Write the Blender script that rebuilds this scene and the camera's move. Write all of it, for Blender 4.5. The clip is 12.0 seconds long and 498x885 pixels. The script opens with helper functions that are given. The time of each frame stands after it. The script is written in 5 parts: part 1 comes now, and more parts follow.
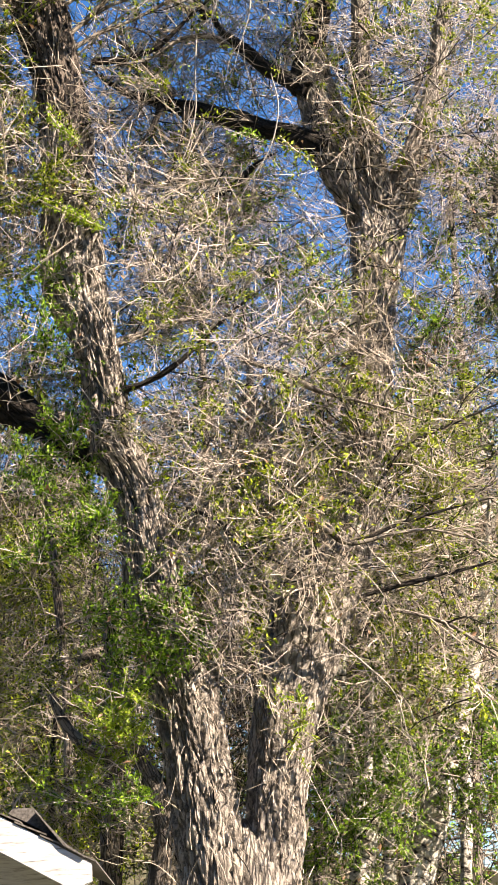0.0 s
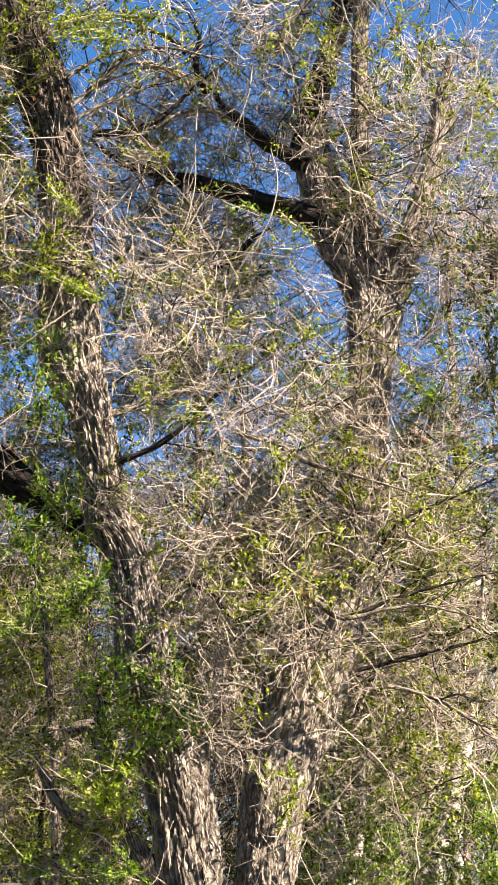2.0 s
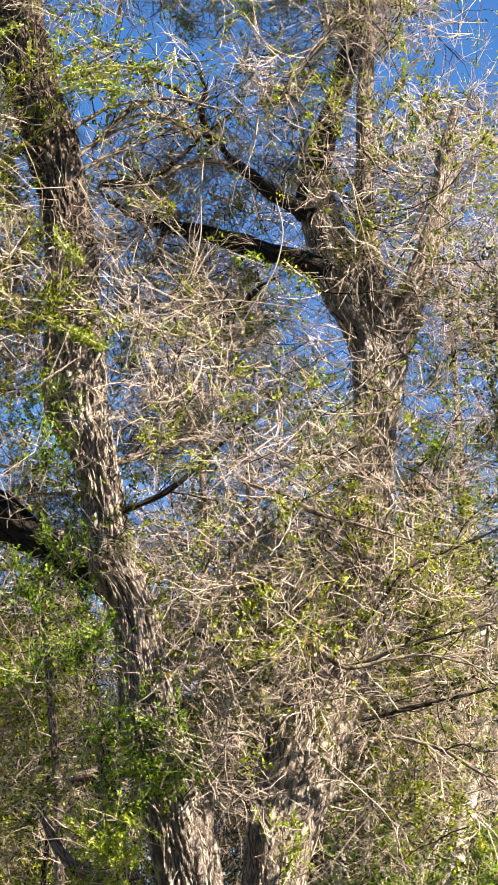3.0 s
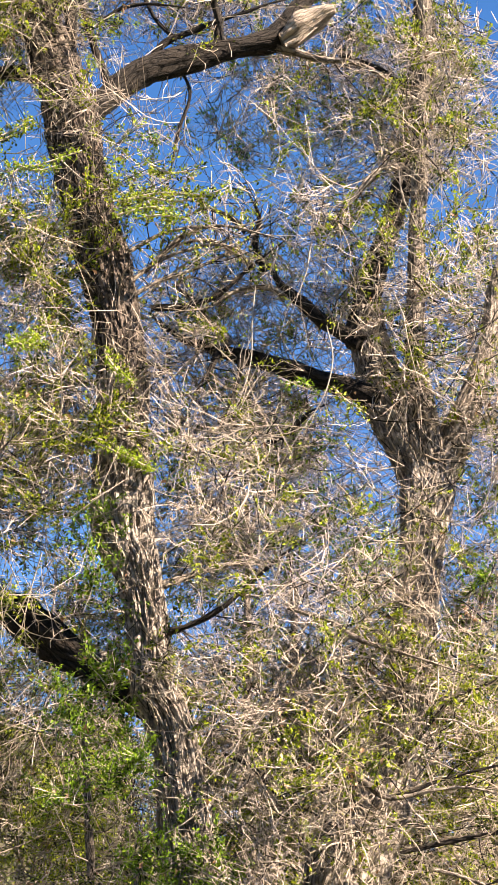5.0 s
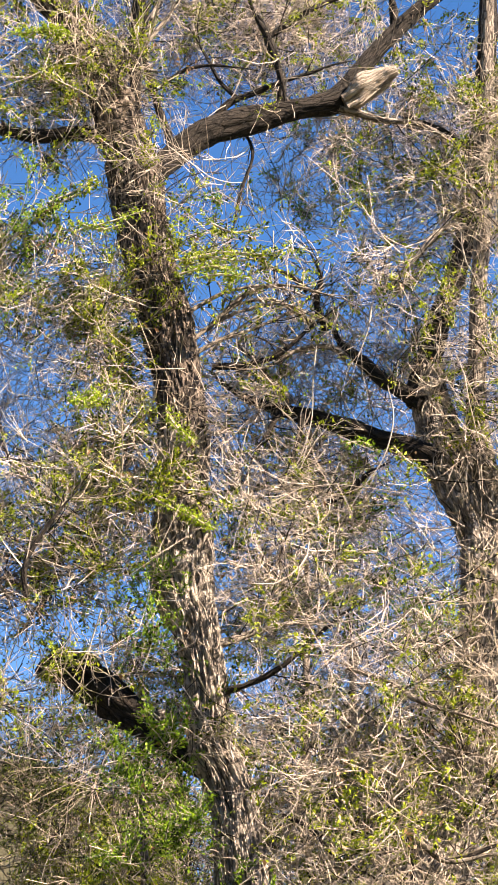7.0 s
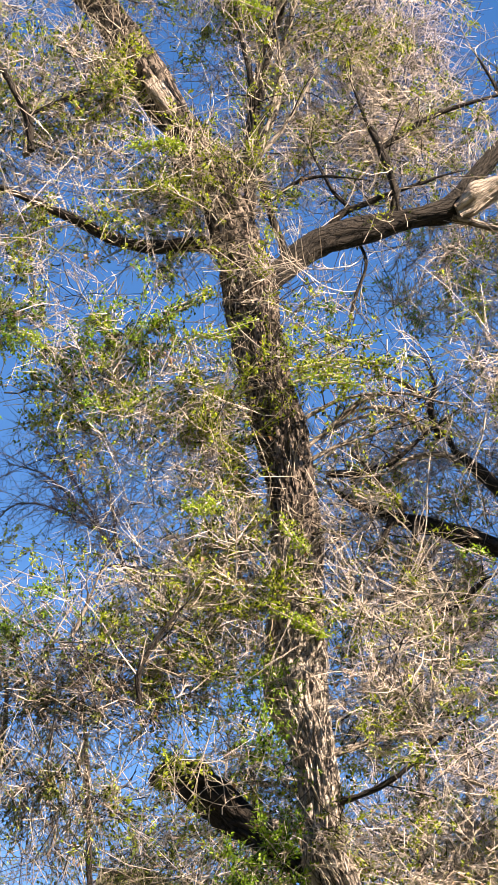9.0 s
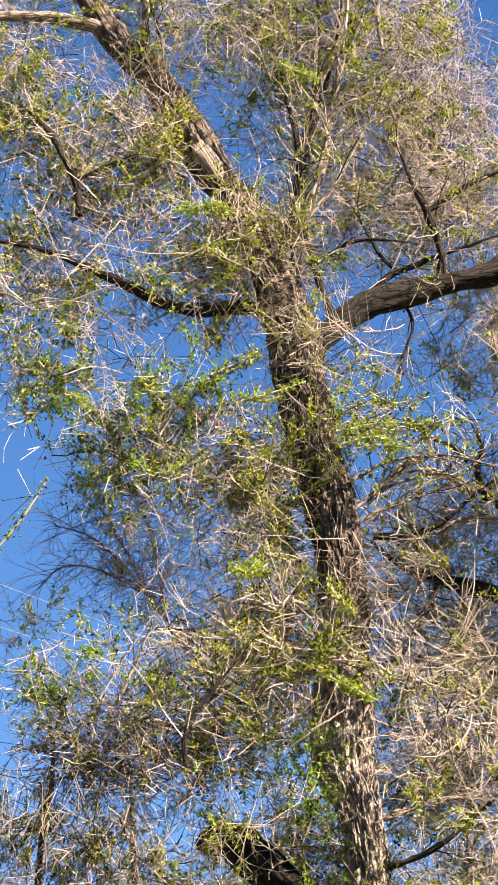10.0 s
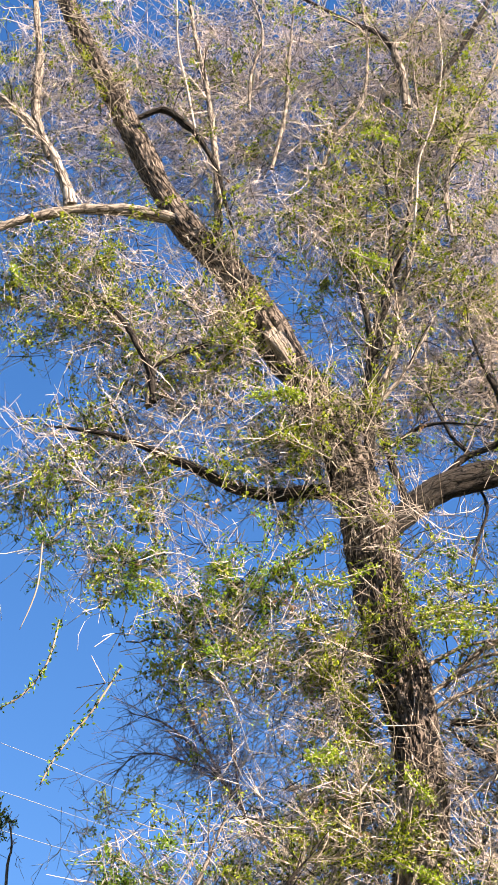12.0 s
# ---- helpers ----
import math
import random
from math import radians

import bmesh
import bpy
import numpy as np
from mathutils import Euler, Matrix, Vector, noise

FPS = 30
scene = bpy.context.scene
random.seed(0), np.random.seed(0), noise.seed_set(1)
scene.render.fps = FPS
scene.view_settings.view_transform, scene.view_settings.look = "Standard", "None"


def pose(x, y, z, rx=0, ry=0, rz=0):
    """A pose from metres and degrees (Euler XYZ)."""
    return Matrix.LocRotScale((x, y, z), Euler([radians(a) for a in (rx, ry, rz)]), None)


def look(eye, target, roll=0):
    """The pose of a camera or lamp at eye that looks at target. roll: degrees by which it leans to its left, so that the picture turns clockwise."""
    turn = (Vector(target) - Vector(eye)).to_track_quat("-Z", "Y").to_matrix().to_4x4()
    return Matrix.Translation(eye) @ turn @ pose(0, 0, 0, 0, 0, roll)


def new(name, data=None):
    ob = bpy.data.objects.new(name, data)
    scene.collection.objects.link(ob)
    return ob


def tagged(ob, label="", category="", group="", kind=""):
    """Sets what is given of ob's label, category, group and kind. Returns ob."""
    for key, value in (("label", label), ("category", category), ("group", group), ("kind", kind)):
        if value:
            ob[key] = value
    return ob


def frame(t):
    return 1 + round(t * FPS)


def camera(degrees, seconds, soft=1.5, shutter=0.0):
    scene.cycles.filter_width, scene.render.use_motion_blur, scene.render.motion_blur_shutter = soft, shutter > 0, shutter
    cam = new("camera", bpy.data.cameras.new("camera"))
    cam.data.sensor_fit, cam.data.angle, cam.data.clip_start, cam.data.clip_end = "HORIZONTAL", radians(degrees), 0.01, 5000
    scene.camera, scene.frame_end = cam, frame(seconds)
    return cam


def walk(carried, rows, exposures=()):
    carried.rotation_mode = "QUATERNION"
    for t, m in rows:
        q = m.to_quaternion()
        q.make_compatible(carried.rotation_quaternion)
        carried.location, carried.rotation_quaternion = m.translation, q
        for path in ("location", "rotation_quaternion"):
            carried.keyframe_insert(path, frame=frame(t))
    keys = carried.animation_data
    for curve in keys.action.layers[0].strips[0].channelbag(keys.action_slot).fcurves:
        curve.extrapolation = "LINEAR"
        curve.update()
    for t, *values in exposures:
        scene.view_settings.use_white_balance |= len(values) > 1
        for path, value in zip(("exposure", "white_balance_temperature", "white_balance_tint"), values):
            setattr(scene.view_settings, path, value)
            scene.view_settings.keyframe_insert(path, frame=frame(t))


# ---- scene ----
cam = camera(15.00, 12.0, soft=1.25)
ROWS = [
    (0, 0.000, 0.000, 1.600, 108.00, 2.50, 0.00),
    (0.5, -0.001, 0.007, 1.612, 108.58, 2.25, -0.22),
    (1, -0.004, 0.006, 1.616, 109.14, 1.98, -0.42),
    (1.5, -0.001, 0.012, 1.621, 109.64, 1.82, -0.47),
    (2, -0.003, 0.022, 1.628, 110.12, 1.75, -0.44),
    (2.5, -0.005, 0.012, 1.620, 110.81, 1.69, -0.36),
    (3, -0.001, 0.004, 1.614, 111.63, 1.57, -0.34),
    (4.8, -0.004, 0.016, 1.578, 115.31, 0.01, 0.27),
    (5, -0.000, 0.010, 1.574, 115.55, -0.22, 0.43),
    (5.5, 0.001, 0.014, 1.579, 116.04, -0.75, 0.78),
    (6, -0.003, 0.007, 1.573, 116.57, -1.09, 1.02),
    (6.5, -0.002, 0.003, 1.571, 116.97, -1.28, 1.34),
    (8.3, -0.000, -0.002, 1.603, 118.93, -2.29, 3.77),
    (8.5, -0.000, 0.002, 1.568, 119.40, -2.57, 4.06),
    (9, -0.000, -0.011, 1.558, 120.46, -3.07, 4.89),
    (9.5, 0.000, -0.017, 1.554, 121.46, -3.48, 5.61),
    (10, -0.001, -0.017, 1.553, 122.28, -3.80, 6.10),
    (10.5, -0.001, -0.016, 1.552, 122.94, -4.08, 6.32),
    (11, 0.003, -0.023, 1.567, 123.89, -4.26, 6.66),
    (11.5, 0.007, -0.021, 1.562, 125.59, -4.44, 7.24),
    (12, 0.013, 0.001, 1.575, 127.69, -4.71, 8.26),
]
walk(cam, [(t, pose(x, y, z, rx, ry, rz)) for t, x, y, z, rx, ry, rz in ROWS],
     exposures=[(0, 2.43, 7650, 16), (3, 2.45, 7850, 17), (5.5, 2.6, 8150, 20), (9, 2.53, 8300, 20), (10.5, 2.48, 8300, 22), (12, 2.55, 7900, 20)])

# ---- light ----
SUN_AZ, SUN_EL = radians(121), radians(40)
world = bpy.data.worlds.new("world")
scene.world = world
world.use_nodes = True
wt = world.node_tree
sky = wt.nodes.new("ShaderNodeTexSky")
sky.sky_type = "NISHITA"
sky.sun_disc = False
sky.sun_elevation, sky.sun_rotation = SUN_EL, SUN_AZ
sky.air_density, sky.dust_density, sky.ozone_density = 1.0, 0.0, 3.0
deep = wt.nodes.new("ShaderNodeHueSaturation")
deep.inputs["Saturation"].default_value = 1.32
deep.inputs["Hue"].default_value = 0.506
wt.links.new(sky.outputs[0], deep.inputs["Color"])
wt.links.new(deep.outputs[0], wt.nodes["Background"].inputs[0])
wt.nodes["Background"].inputs[1].default_value = 0.05
sun_dir = Vector((math.sin(SUN_AZ) * math.cos(SUN_EL), math.cos(SUN_AZ) * math.cos(SUN_EL), math.sin(SUN_EL)))
sun = new("sun", bpy.data.lights.new("sun", "SUN"))
sun.data.energy, sun.data.angle, sun.data.color = 5.0, radians(0.5), (1.0, 0.92, 0.81)
sun.matrix_world = look(sun_dir * 50, (0, 0, 0))


# ---- materials ----
def material(name):
    m = bpy.data.materials.new(name)
    m.use_nodes = True
    return m, m.node_tree, m.node_tree.nodes["Principled BSDF"]


def node(nt, kind, **values):
    n = nt.nodes.new(kind)
    for key, value in values.items():
        n.inputs[key].default_value = value
    return n


def ramp(nt, source, stops):
    n = nt.nodes.new("ShaderNodeValToRGB")
    while len(n.color_ramp.elements) < len(stops):
        n.color_ramp.elements.new(0.5)
    for e, (at, colour) in zip(n.color_ramp.elements, stops):
        e.position, e.color = at, (*colour, 1)
    nt.links.new(source, n.inputs[0])
    return n


def bark(name, low, mid, high, across=30.0, along=4.6, relief=0.8, crack=0.12, blotch=None):
    """Fissured bark; the plates follow the limb through its UV map (metres round, metres along)."""
    m, nt, b = material(name)
    uv = nt.nodes.new("ShaderNodeUVMap")
    warp = node(nt, "ShaderNodeTexNoise", Scale=22.0, Detail=5.0, Roughness=0.6)
    nt.links.new(uv.outputs[0], warp.inputs["Vector"])
    mul = nt.nodes.new("ShaderNodeVectorMath")
    mul.operation = "MULTIPLY_ADD"
    mul.inputs[1].default_value = (0.035, 0.14, 0.0)
    nt.links.new(warp.outputs["Color"], mul.inputs[0])
    nt.links.new(uv.outputs[0], mul.inputs[2])
    mp = node(nt, "ShaderNodeMapping", Scale=(across, along, 1))
    nt.links.new(mul.outputs[0], mp.inputs[0])
    plates = nt.nodes.new("ShaderNodeTexVoronoi")
    plates.feature = "DISTANCE_TO_EDGE"
    plates.inputs["Scale"].default_value = 1.0
    nt.links.new(mp.outputs[0], plates.inputs["Vector"])
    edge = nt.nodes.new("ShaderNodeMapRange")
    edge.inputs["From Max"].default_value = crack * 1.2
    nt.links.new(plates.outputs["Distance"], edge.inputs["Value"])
    mp1 = node(nt, "ShaderNodeMapping", Scale=(across * 3.2, along * 1.7, 1))
    nt.links.new(mul.outputs[0], mp1.inputs[0])
    n1 = node(nt, "ShaderNodeTexNoise", Scale=1.0, Detail=9.0, Roughness=0.8)
    nt.links.new(mp1.outputs[0], n1.inputs["Vector"])
    geo = nt.nodes.new("ShaderNodeNewGeometry")
    n2 = node(nt, "ShaderNodeTexNoise", Scale=2.2, Detail=4.0)
    nt.links.new(geo.outputs["Position"], n2.inputs["Vector"])

    def sums(a, wa, b, wb):
        x = nt.nodes.new("ShaderNodeMath")
        x.operation = "MULTIPLY"
        x.inputs[1].default_value = wa
        nt.links.new(a, x.inputs[0])
        y = nt.nodes.new("ShaderNodeMath")
        y.operation = "MULTIPLY_ADD"
        y.inputs[1].default_value = wb
        nt.links.new(b, y.inputs[0])
        nt.links.new(x.outputs[0], y.inputs[2])
        return y.outputs[0]

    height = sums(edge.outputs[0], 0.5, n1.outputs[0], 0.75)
    # cracks fall to low, so the shade inside fissures is painted into the colour
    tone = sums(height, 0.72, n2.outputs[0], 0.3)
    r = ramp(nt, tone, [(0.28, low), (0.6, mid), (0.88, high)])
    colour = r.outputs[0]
    if blotch:
        mp2 = node(nt, "ShaderNodeMapping", Scale=(6.0, 13.0, 1))
        nt.links.new(uv.outputs[0], mp2.inputs[0])
        n3 = node(nt, "ShaderNodeTexNoise", Scale=1.0, Detail=5.0, Roughness=0.7)
        nt.links.new(mp2.outputs[0], n3.inputs["Vector"])
        r3 = ramp(nt, n3.outputs[0], [(0.5, (0, 0, 0)), (0.6, (1, 1, 1))])
        mx = nt.nodes.new("ShaderNodeMixRGB")
        mx.inputs[2].default_value = (*blotch, 1)
        nt.links.new(r3.outputs[0], mx.inputs[0])
        nt.links.new(colour, mx.inputs[1])
        colour = mx.outputs[0]
    nt.links.new(colour, b.inputs["Base Color"])
    b.inputs["Roughness"].default_value = 0.9
    b.inputs["Specular IOR Level"].default_value = 0.2
    bump = node(nt, "ShaderNodeBump", Strength=relief, Distance=0.05)
    nt.links.new(height, bump.inputs["Height"])
    nt.links.new(bump.outputs[0], b.inputs["Normal"])
    return m


def island_material(name, stops, translucent=0.0, rough=0.7, patch=0.0):
    """Each loose piece (a twig, a leaf) takes its own shade of the ramp; patches of a metre or so drift along it,
    partly as painted self-shadow.
    """
    m, nt, b = material(name)
    geo = nt.nodes.new("ShaderNodeNewGeometry")
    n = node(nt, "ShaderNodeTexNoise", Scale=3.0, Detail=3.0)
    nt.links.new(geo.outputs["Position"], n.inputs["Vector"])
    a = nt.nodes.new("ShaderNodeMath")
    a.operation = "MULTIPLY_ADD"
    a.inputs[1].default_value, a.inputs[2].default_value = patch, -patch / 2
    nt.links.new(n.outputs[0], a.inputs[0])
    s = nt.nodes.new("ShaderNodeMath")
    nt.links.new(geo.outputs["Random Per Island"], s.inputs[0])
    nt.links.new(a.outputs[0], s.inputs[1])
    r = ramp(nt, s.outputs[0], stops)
    nt.links.new(r.outputs[0], b.inputs["Base Color"])
    b.inputs["Roughness"].default_value = rough
    b.inputs["Specular IOR Level"].default_value = 0.15
    if translucent:
        tr = nt.nodes.new("ShaderNodeBsdfTranslucent")
        nt.links.new(r.outputs[0], tr.inputs[0])
        mx = nt.nodes.new("ShaderNodeMixShader")
        mx.inputs[0].default_value = translucent
        nt.links.new(b.outputs[0], mx.inputs[1])
        nt.links.new(tr.outputs[0], mx.inputs[2])
        nt.links.new(mx.outputs[0], nt.nodes["Material Output"].inputs[0])
    return m


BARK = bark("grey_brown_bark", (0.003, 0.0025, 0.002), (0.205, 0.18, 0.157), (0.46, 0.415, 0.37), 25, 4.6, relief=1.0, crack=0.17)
# near black: the crown's shade on these limbs is put into the bark colour
BARK_DARK_SHADED = bark("dark_brown_bark_shaded", (0.002, 0.0017, 0.0014), (0.0095, 0.0078, 0.0065), (0.03, 0.025, 0.021), 24, 4.4, relief=1.0)
# brown bark, darkened in colour for the shade under the crown
BARK_BROWN_SHADED = bark("shaggy_brown_bark_shaded", (0.003, 0.0024, 0.002), (0.042, 0.034, 0.029), (0.185, 0.152, 0.128), 20, 4.2, relief=1.0)
BARK_FINE = bark("smooth_grey_bark", (0.005, 0.0042, 0.0034), (0.085, 0.072, 0.061), (0.25, 0.22, 0.188), 30, 6, 0.6)
BIRCH = bark("white_birch_bark", (0.112, 0.0966, 0.077), (0.36, 0.34, 0.3), (0.52, 0.5, 0.45), 7, 16, 0.7, 0.07, blotch=(0.025, 0.02, 0.0165))
WOOD = bark("bare_pale_wood", (0.108, 0.0851, 0.0675), (0.2835, 0.2376, 0.1958), (0.4185, 0.3672, 0.3172), 36, 2.5, 0.9)
# near-black first stops, here and in the leaves, paint in the tangle's inner shade
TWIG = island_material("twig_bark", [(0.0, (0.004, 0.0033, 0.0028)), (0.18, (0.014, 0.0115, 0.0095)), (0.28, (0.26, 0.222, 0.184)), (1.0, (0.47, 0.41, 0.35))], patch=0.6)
# dark copy of the twigs, with shade painted in for dim brush and woodland
TWIG_DARK_SHADED = island_material("dark_twig_bark_shaded", [(0.0, (0.006, 0.005, 0.004)), (0.3, (0.02, 0.0165, 0.013)), (0.5, (0.16, 0.134, 0.108)), (1.0, (0.31, 0.262, 0.216))], patch=0.5)
TWIG_PALE = island_material("pale_twig_bark", [(0.0, (0.15, 0.133, 0.116)), (1.0, (0.31, 0.278, 0.245))], patch=0.3)
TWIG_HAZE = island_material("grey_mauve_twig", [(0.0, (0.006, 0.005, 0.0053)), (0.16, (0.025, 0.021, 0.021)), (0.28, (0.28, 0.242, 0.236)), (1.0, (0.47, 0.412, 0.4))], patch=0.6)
TWIG_MAUVE = island_material("bare_mauve_twigs", [(0.0, (0.03, 0.022, 0.026)), (1.0, (0.11, 0.084, 0.092))], patch=0.3)
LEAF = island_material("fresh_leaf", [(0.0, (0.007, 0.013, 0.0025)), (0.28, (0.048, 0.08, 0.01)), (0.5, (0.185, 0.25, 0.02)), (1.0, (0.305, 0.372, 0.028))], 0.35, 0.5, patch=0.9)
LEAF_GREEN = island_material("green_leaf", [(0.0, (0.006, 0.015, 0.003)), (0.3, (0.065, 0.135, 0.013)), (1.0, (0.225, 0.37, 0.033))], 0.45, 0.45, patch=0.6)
# darker leaves; the shade of the deep wood is put into their colour
LEAF_DARK_SHADED = island_material("dark_leaf_shaded", [(0.0, (0.0045, 0.009, 0.003)), (0.5, (0.028, 0.0448, 0.0091)), (0.8, (0.098, 0.126, 0.021)), (1.0, (0.168, 0.2044, 0.0308))], 0.2, 0.4, patch=0.6)
LEAF_LIME = island_material("lime_leaf", [(0.0, (0.105, 0.18, 0.015)), (1.0, (0.3, 0.39, 0.042))], 0.4, 0.5, patch=0.3)
LEAF_DEAD = island_material("dead_leaf", [(0.0, (0.084, 0.0462, 0.0294)), (0.6, (0.224, 0.133, 0.0784)), (1.0, (0.364, 0.252, 0.168))], 0.2, 0.7)


# ---- builders ----
rng = np.random.default_rng(7)


def adopt(ob, parent):
    """Makes ob a part of a thing that stands unturned at its own place."""
    ob.parent = parent
    ob.matrix_parent_inverse = Matrix.Translation(-parent.location)
    return ob


def mesh_object(name, verts, faces, mat, parent=None, smooth=True, uvs=None, label=""):
    """A mesh from an (n, 3) array and an (m, 3) or (m, 4) array of corners."""
    me = bpy.data.meshes.new(name)
    verts, faces = np.asarray(verts, np.float32), np.asarray(faces, np.int32)
    k = faces.shape[1]
    me.vertices.add(len(verts))
    me.vertices.foreach_set("co", verts.ravel())
    me.loops.add(faces.size)
    me.loops.foreach_set("vertex_index", faces.ravel())
    me.polygons.add(len(faces))
    me.polygons.foreach_set("loop_start", np.arange(0, faces.size, k, dtype=np.int32))
    me.polygons.foreach_set("loop_total", np.full(len(faces), k, np.int32))
    me.polygons.foreach_set("use_smooth", np.full(len(faces), smooth))
    if uvs is not None:
        layer = me.uv_layers.new(name="UVMap")
        layer.data.foreach_set("uv", np.asarray(uvs, np.float32)[faces.ravel()].ravel())
    me.materials.append(mat)
    me.update(calc_edges=True)
    ob = new(name, me)
    if parent is not None:
        adopt(ob, parent)
    return tagged(ob, label=label)


def part(name, bm, mat, parent, label=""):
    me = bpy.data.meshes.new(name)
    bm.to_mesh(me)
    bm.free()
    me.materials.append(mat)
    return tagged(adopt(new(name, me), parent), label=label)


def thing(name, label, category, at=(0, 0, 0), group="", kind=""):
    ob = new(name)
    ob.location = (at[0], at[1], 0.0) if category in ("tree", "house") else at
    ob.empty_display_size = 0.2
    return tagged(ob, label, category, group, kind)


def spline(points, step):
    """Even steps along a Catmull-Rom curve through (x, y, z, r)."""
    p = np.array(points, float)
    p = np.vstack([2 * p[0] - p[1], p, 2 * p[-1] - p[-2]])
    p[:, 3] = np.maximum(p[:, 3], 0.001)
    out = []
    for a, b, c, d in zip(p, p[1:], p[2:], p[3:]):
        n = max(2, int(np.linalg.norm(c[:3] - b[:3]) / step))
        t = np.linspace(0, 1, n, endpoint=False)[:, None]
        out.append(0.5 * (2 * b + (c - a) * t + (2 * a - 5 * b + 4 * c - d) * t ** 2 + (3 * b - a - 3 * c + d) * t ** 3))
    q = np.vstack([*out, p[-2:-1]])
    q[:, 3] = np.maximum(q[:, 3], 0.0015)
    return q


def limb(name, points, mat, parent, sides=24, step=0.06, rough=0.06, fissure=0.0, label="", seed=0.0):
    """A tapering limb with lumps and, where asked, fissured bark plates in the mesh itself."""
    if name == "trunk" and points[0][2] < 3.0:
        x, y, z, r = points[0]
        points = [(x, y, -0.2, r * 1.12), *points]
    q = spline(points, step)
    c, r = q[:, :3], q[:, 3] * (0.95 if fissure else 1.0)
    tang = np.gradient(c, axis=0)
    tang /= np.linalg.norm(tang, axis=1)[:, None]
    run = np.concatenate([[0], np.cumsum(np.linalg.norm(np.diff(c, axis=0), axis=1))])
    side = np.cross(tang[0], (0.0, 1.0, 0.02))
    n, ang = len(q), np.linspace(0, 2 * np.pi, sides, endpoint=False)
    verts, uvs = np.empty((n, sides + 1, 3)), np.empty((n, sides + 1, 2))
    mean = float(r.mean())
    for i in range(n):
        side = side - tang[i] * side.dot(tang[i])
        side /= np.linalg.norm(side)
        up = np.cross(tang[i], side)
        for j, a in enumerate(ang):
            ca, sa = math.cos(a), math.sin(a)
            h = noise.noise((ca * 1.3 + seed, sa * 1.3, run[i] / (mean * 5))) * rough * 3
            h += noise.noise((ca * 2.6, sa * 2.6 + seed, run[i] / (mean * 2))) * rough
            d = r[i] * (1 + h)
            if fissure:
                w = 0.5 * noise.noise((ca * 2, sa * 2, run[i] * 2 + seed))
                f = abs(noise.noise((ca * mean * 17 + w, sa * mean * 17 + seed, run[i] * 3.6 + w)))
                g = abs(noise.noise((ca * mean * 34, sa * mean * 34 + 5, run[i] * 9 + seed)))
                d += fissure * (min(1.0, f * 4.0) - 0.6) + 0.3 * fissure * (min(1.0, g * 4) - 0.5)
            verts[i, j] = c[i] + d * (ca * side + sa * up)
            uvs[i, j] = (a * mean, run[i])
        verts[i, sides] = verts[i, 0]
        uvs[i, sides] = (2 * math.pi * mean, run[i])
    k = sides + 1
    i, j = np.meshgrid(np.arange(n - 1), np.arange(sides), indexing="ij")
    a = (i * k + j).ravel()
    faces = np.stack([a, a + 1, a + k + 1, a + k], 1)
    v, u = verts.reshape(-1, 3), uvs.reshape(-1, 2)
    ends = []
    for row in (0, n - 1):
        v = np.vstack([v, c[row]])
        u = np.vstack([u, (0, run[row])])
        m = len(v) - 1
        rim = row * k + np.arange(sides)
        tri = np.stack([np.full(sides, m), rim, rim + 1, np.full(sides, m)], 1)
        ends.append(tri)
    me = [tuple(f) for f in faces] + [tuple(f[:3]) for e in ends for f in e]
    data = bpy.data.meshes.new(name)
    data.from_pydata(v.tolist(), [], me)
    layer = data.uv_layers.new(name="UVMap")
    idx = np.concatenate([faces.ravel(), *[e[:, :3].ravel() for e in ends]])
    layer.data.foreach_set("uv", u.astype(np.float32)[idx].ravel())
    data.polygons.foreach_set("use_smooth", [True] * len(data.polygons))
    data.materials.append(mat)
    return tagged(adopt(new(name, data), parent), label=label)


def unit(v):
    return v / np.maximum(np.linalg.norm(v, axis=-1, keepdims=True), 1e-9)


def strands(start, way, length, count, curl, pull):
    """Wandering lines: (n, count, 3). pull is added to the way at each step."""
    n = len(start)
    pts = np.empty((n, count, 3))
    pts[:, 0], d = start, unit(way)
    bend = rng.normal(0, curl * 0.7, (n, 3))
    step = (length / (count - 1))[:, None]
    for i in range(1, count):
        d = unit(d + bend + rng.normal(0, curl * 0.7, (n, 3)) + pull)
        pts[:, i] = pts[:, i - 1] + d * step
    return pts


def tubes(pts, radius, tip=0.5, sides=3):
    """Corners and faces of thin tubes round (n, k, 3) lines."""
    n, k, _ = pts.shape
    tang = unit(np.gradient(pts, axis=1))
    ref = np.where(np.abs(tang[..., 2:3]) > 0.8, np.array([1.0, 0, 0]), np.array([0, 0, 1.0]))
    a = unit(np.cross(tang, ref))
    b = np.cross(tang, a)
    rad = radius[:, None] * np.linspace(1, tip, k)[None]
    ang = np.arange(sides) * 2 * np.pi / sides
    v = pts[:, :, None] + rad[:, :, None, None] * (np.cos(ang)[:, None] * a[:, :, None] + np.sin(ang)[:, None] * b[:, :, None])
    base = (np.arange(n) * k * sides)[:, None, None] + (np.arange(k - 1) * sides)[None, :, None]
    j = np.arange(sides)[None, None]
    f = np.stack([base + j, base + (j + 1) % sides, base + (j + 1) % sides + sides, base + j + sides], -1)
    return v.reshape(-1, 3), f.reshape(-1, 4)


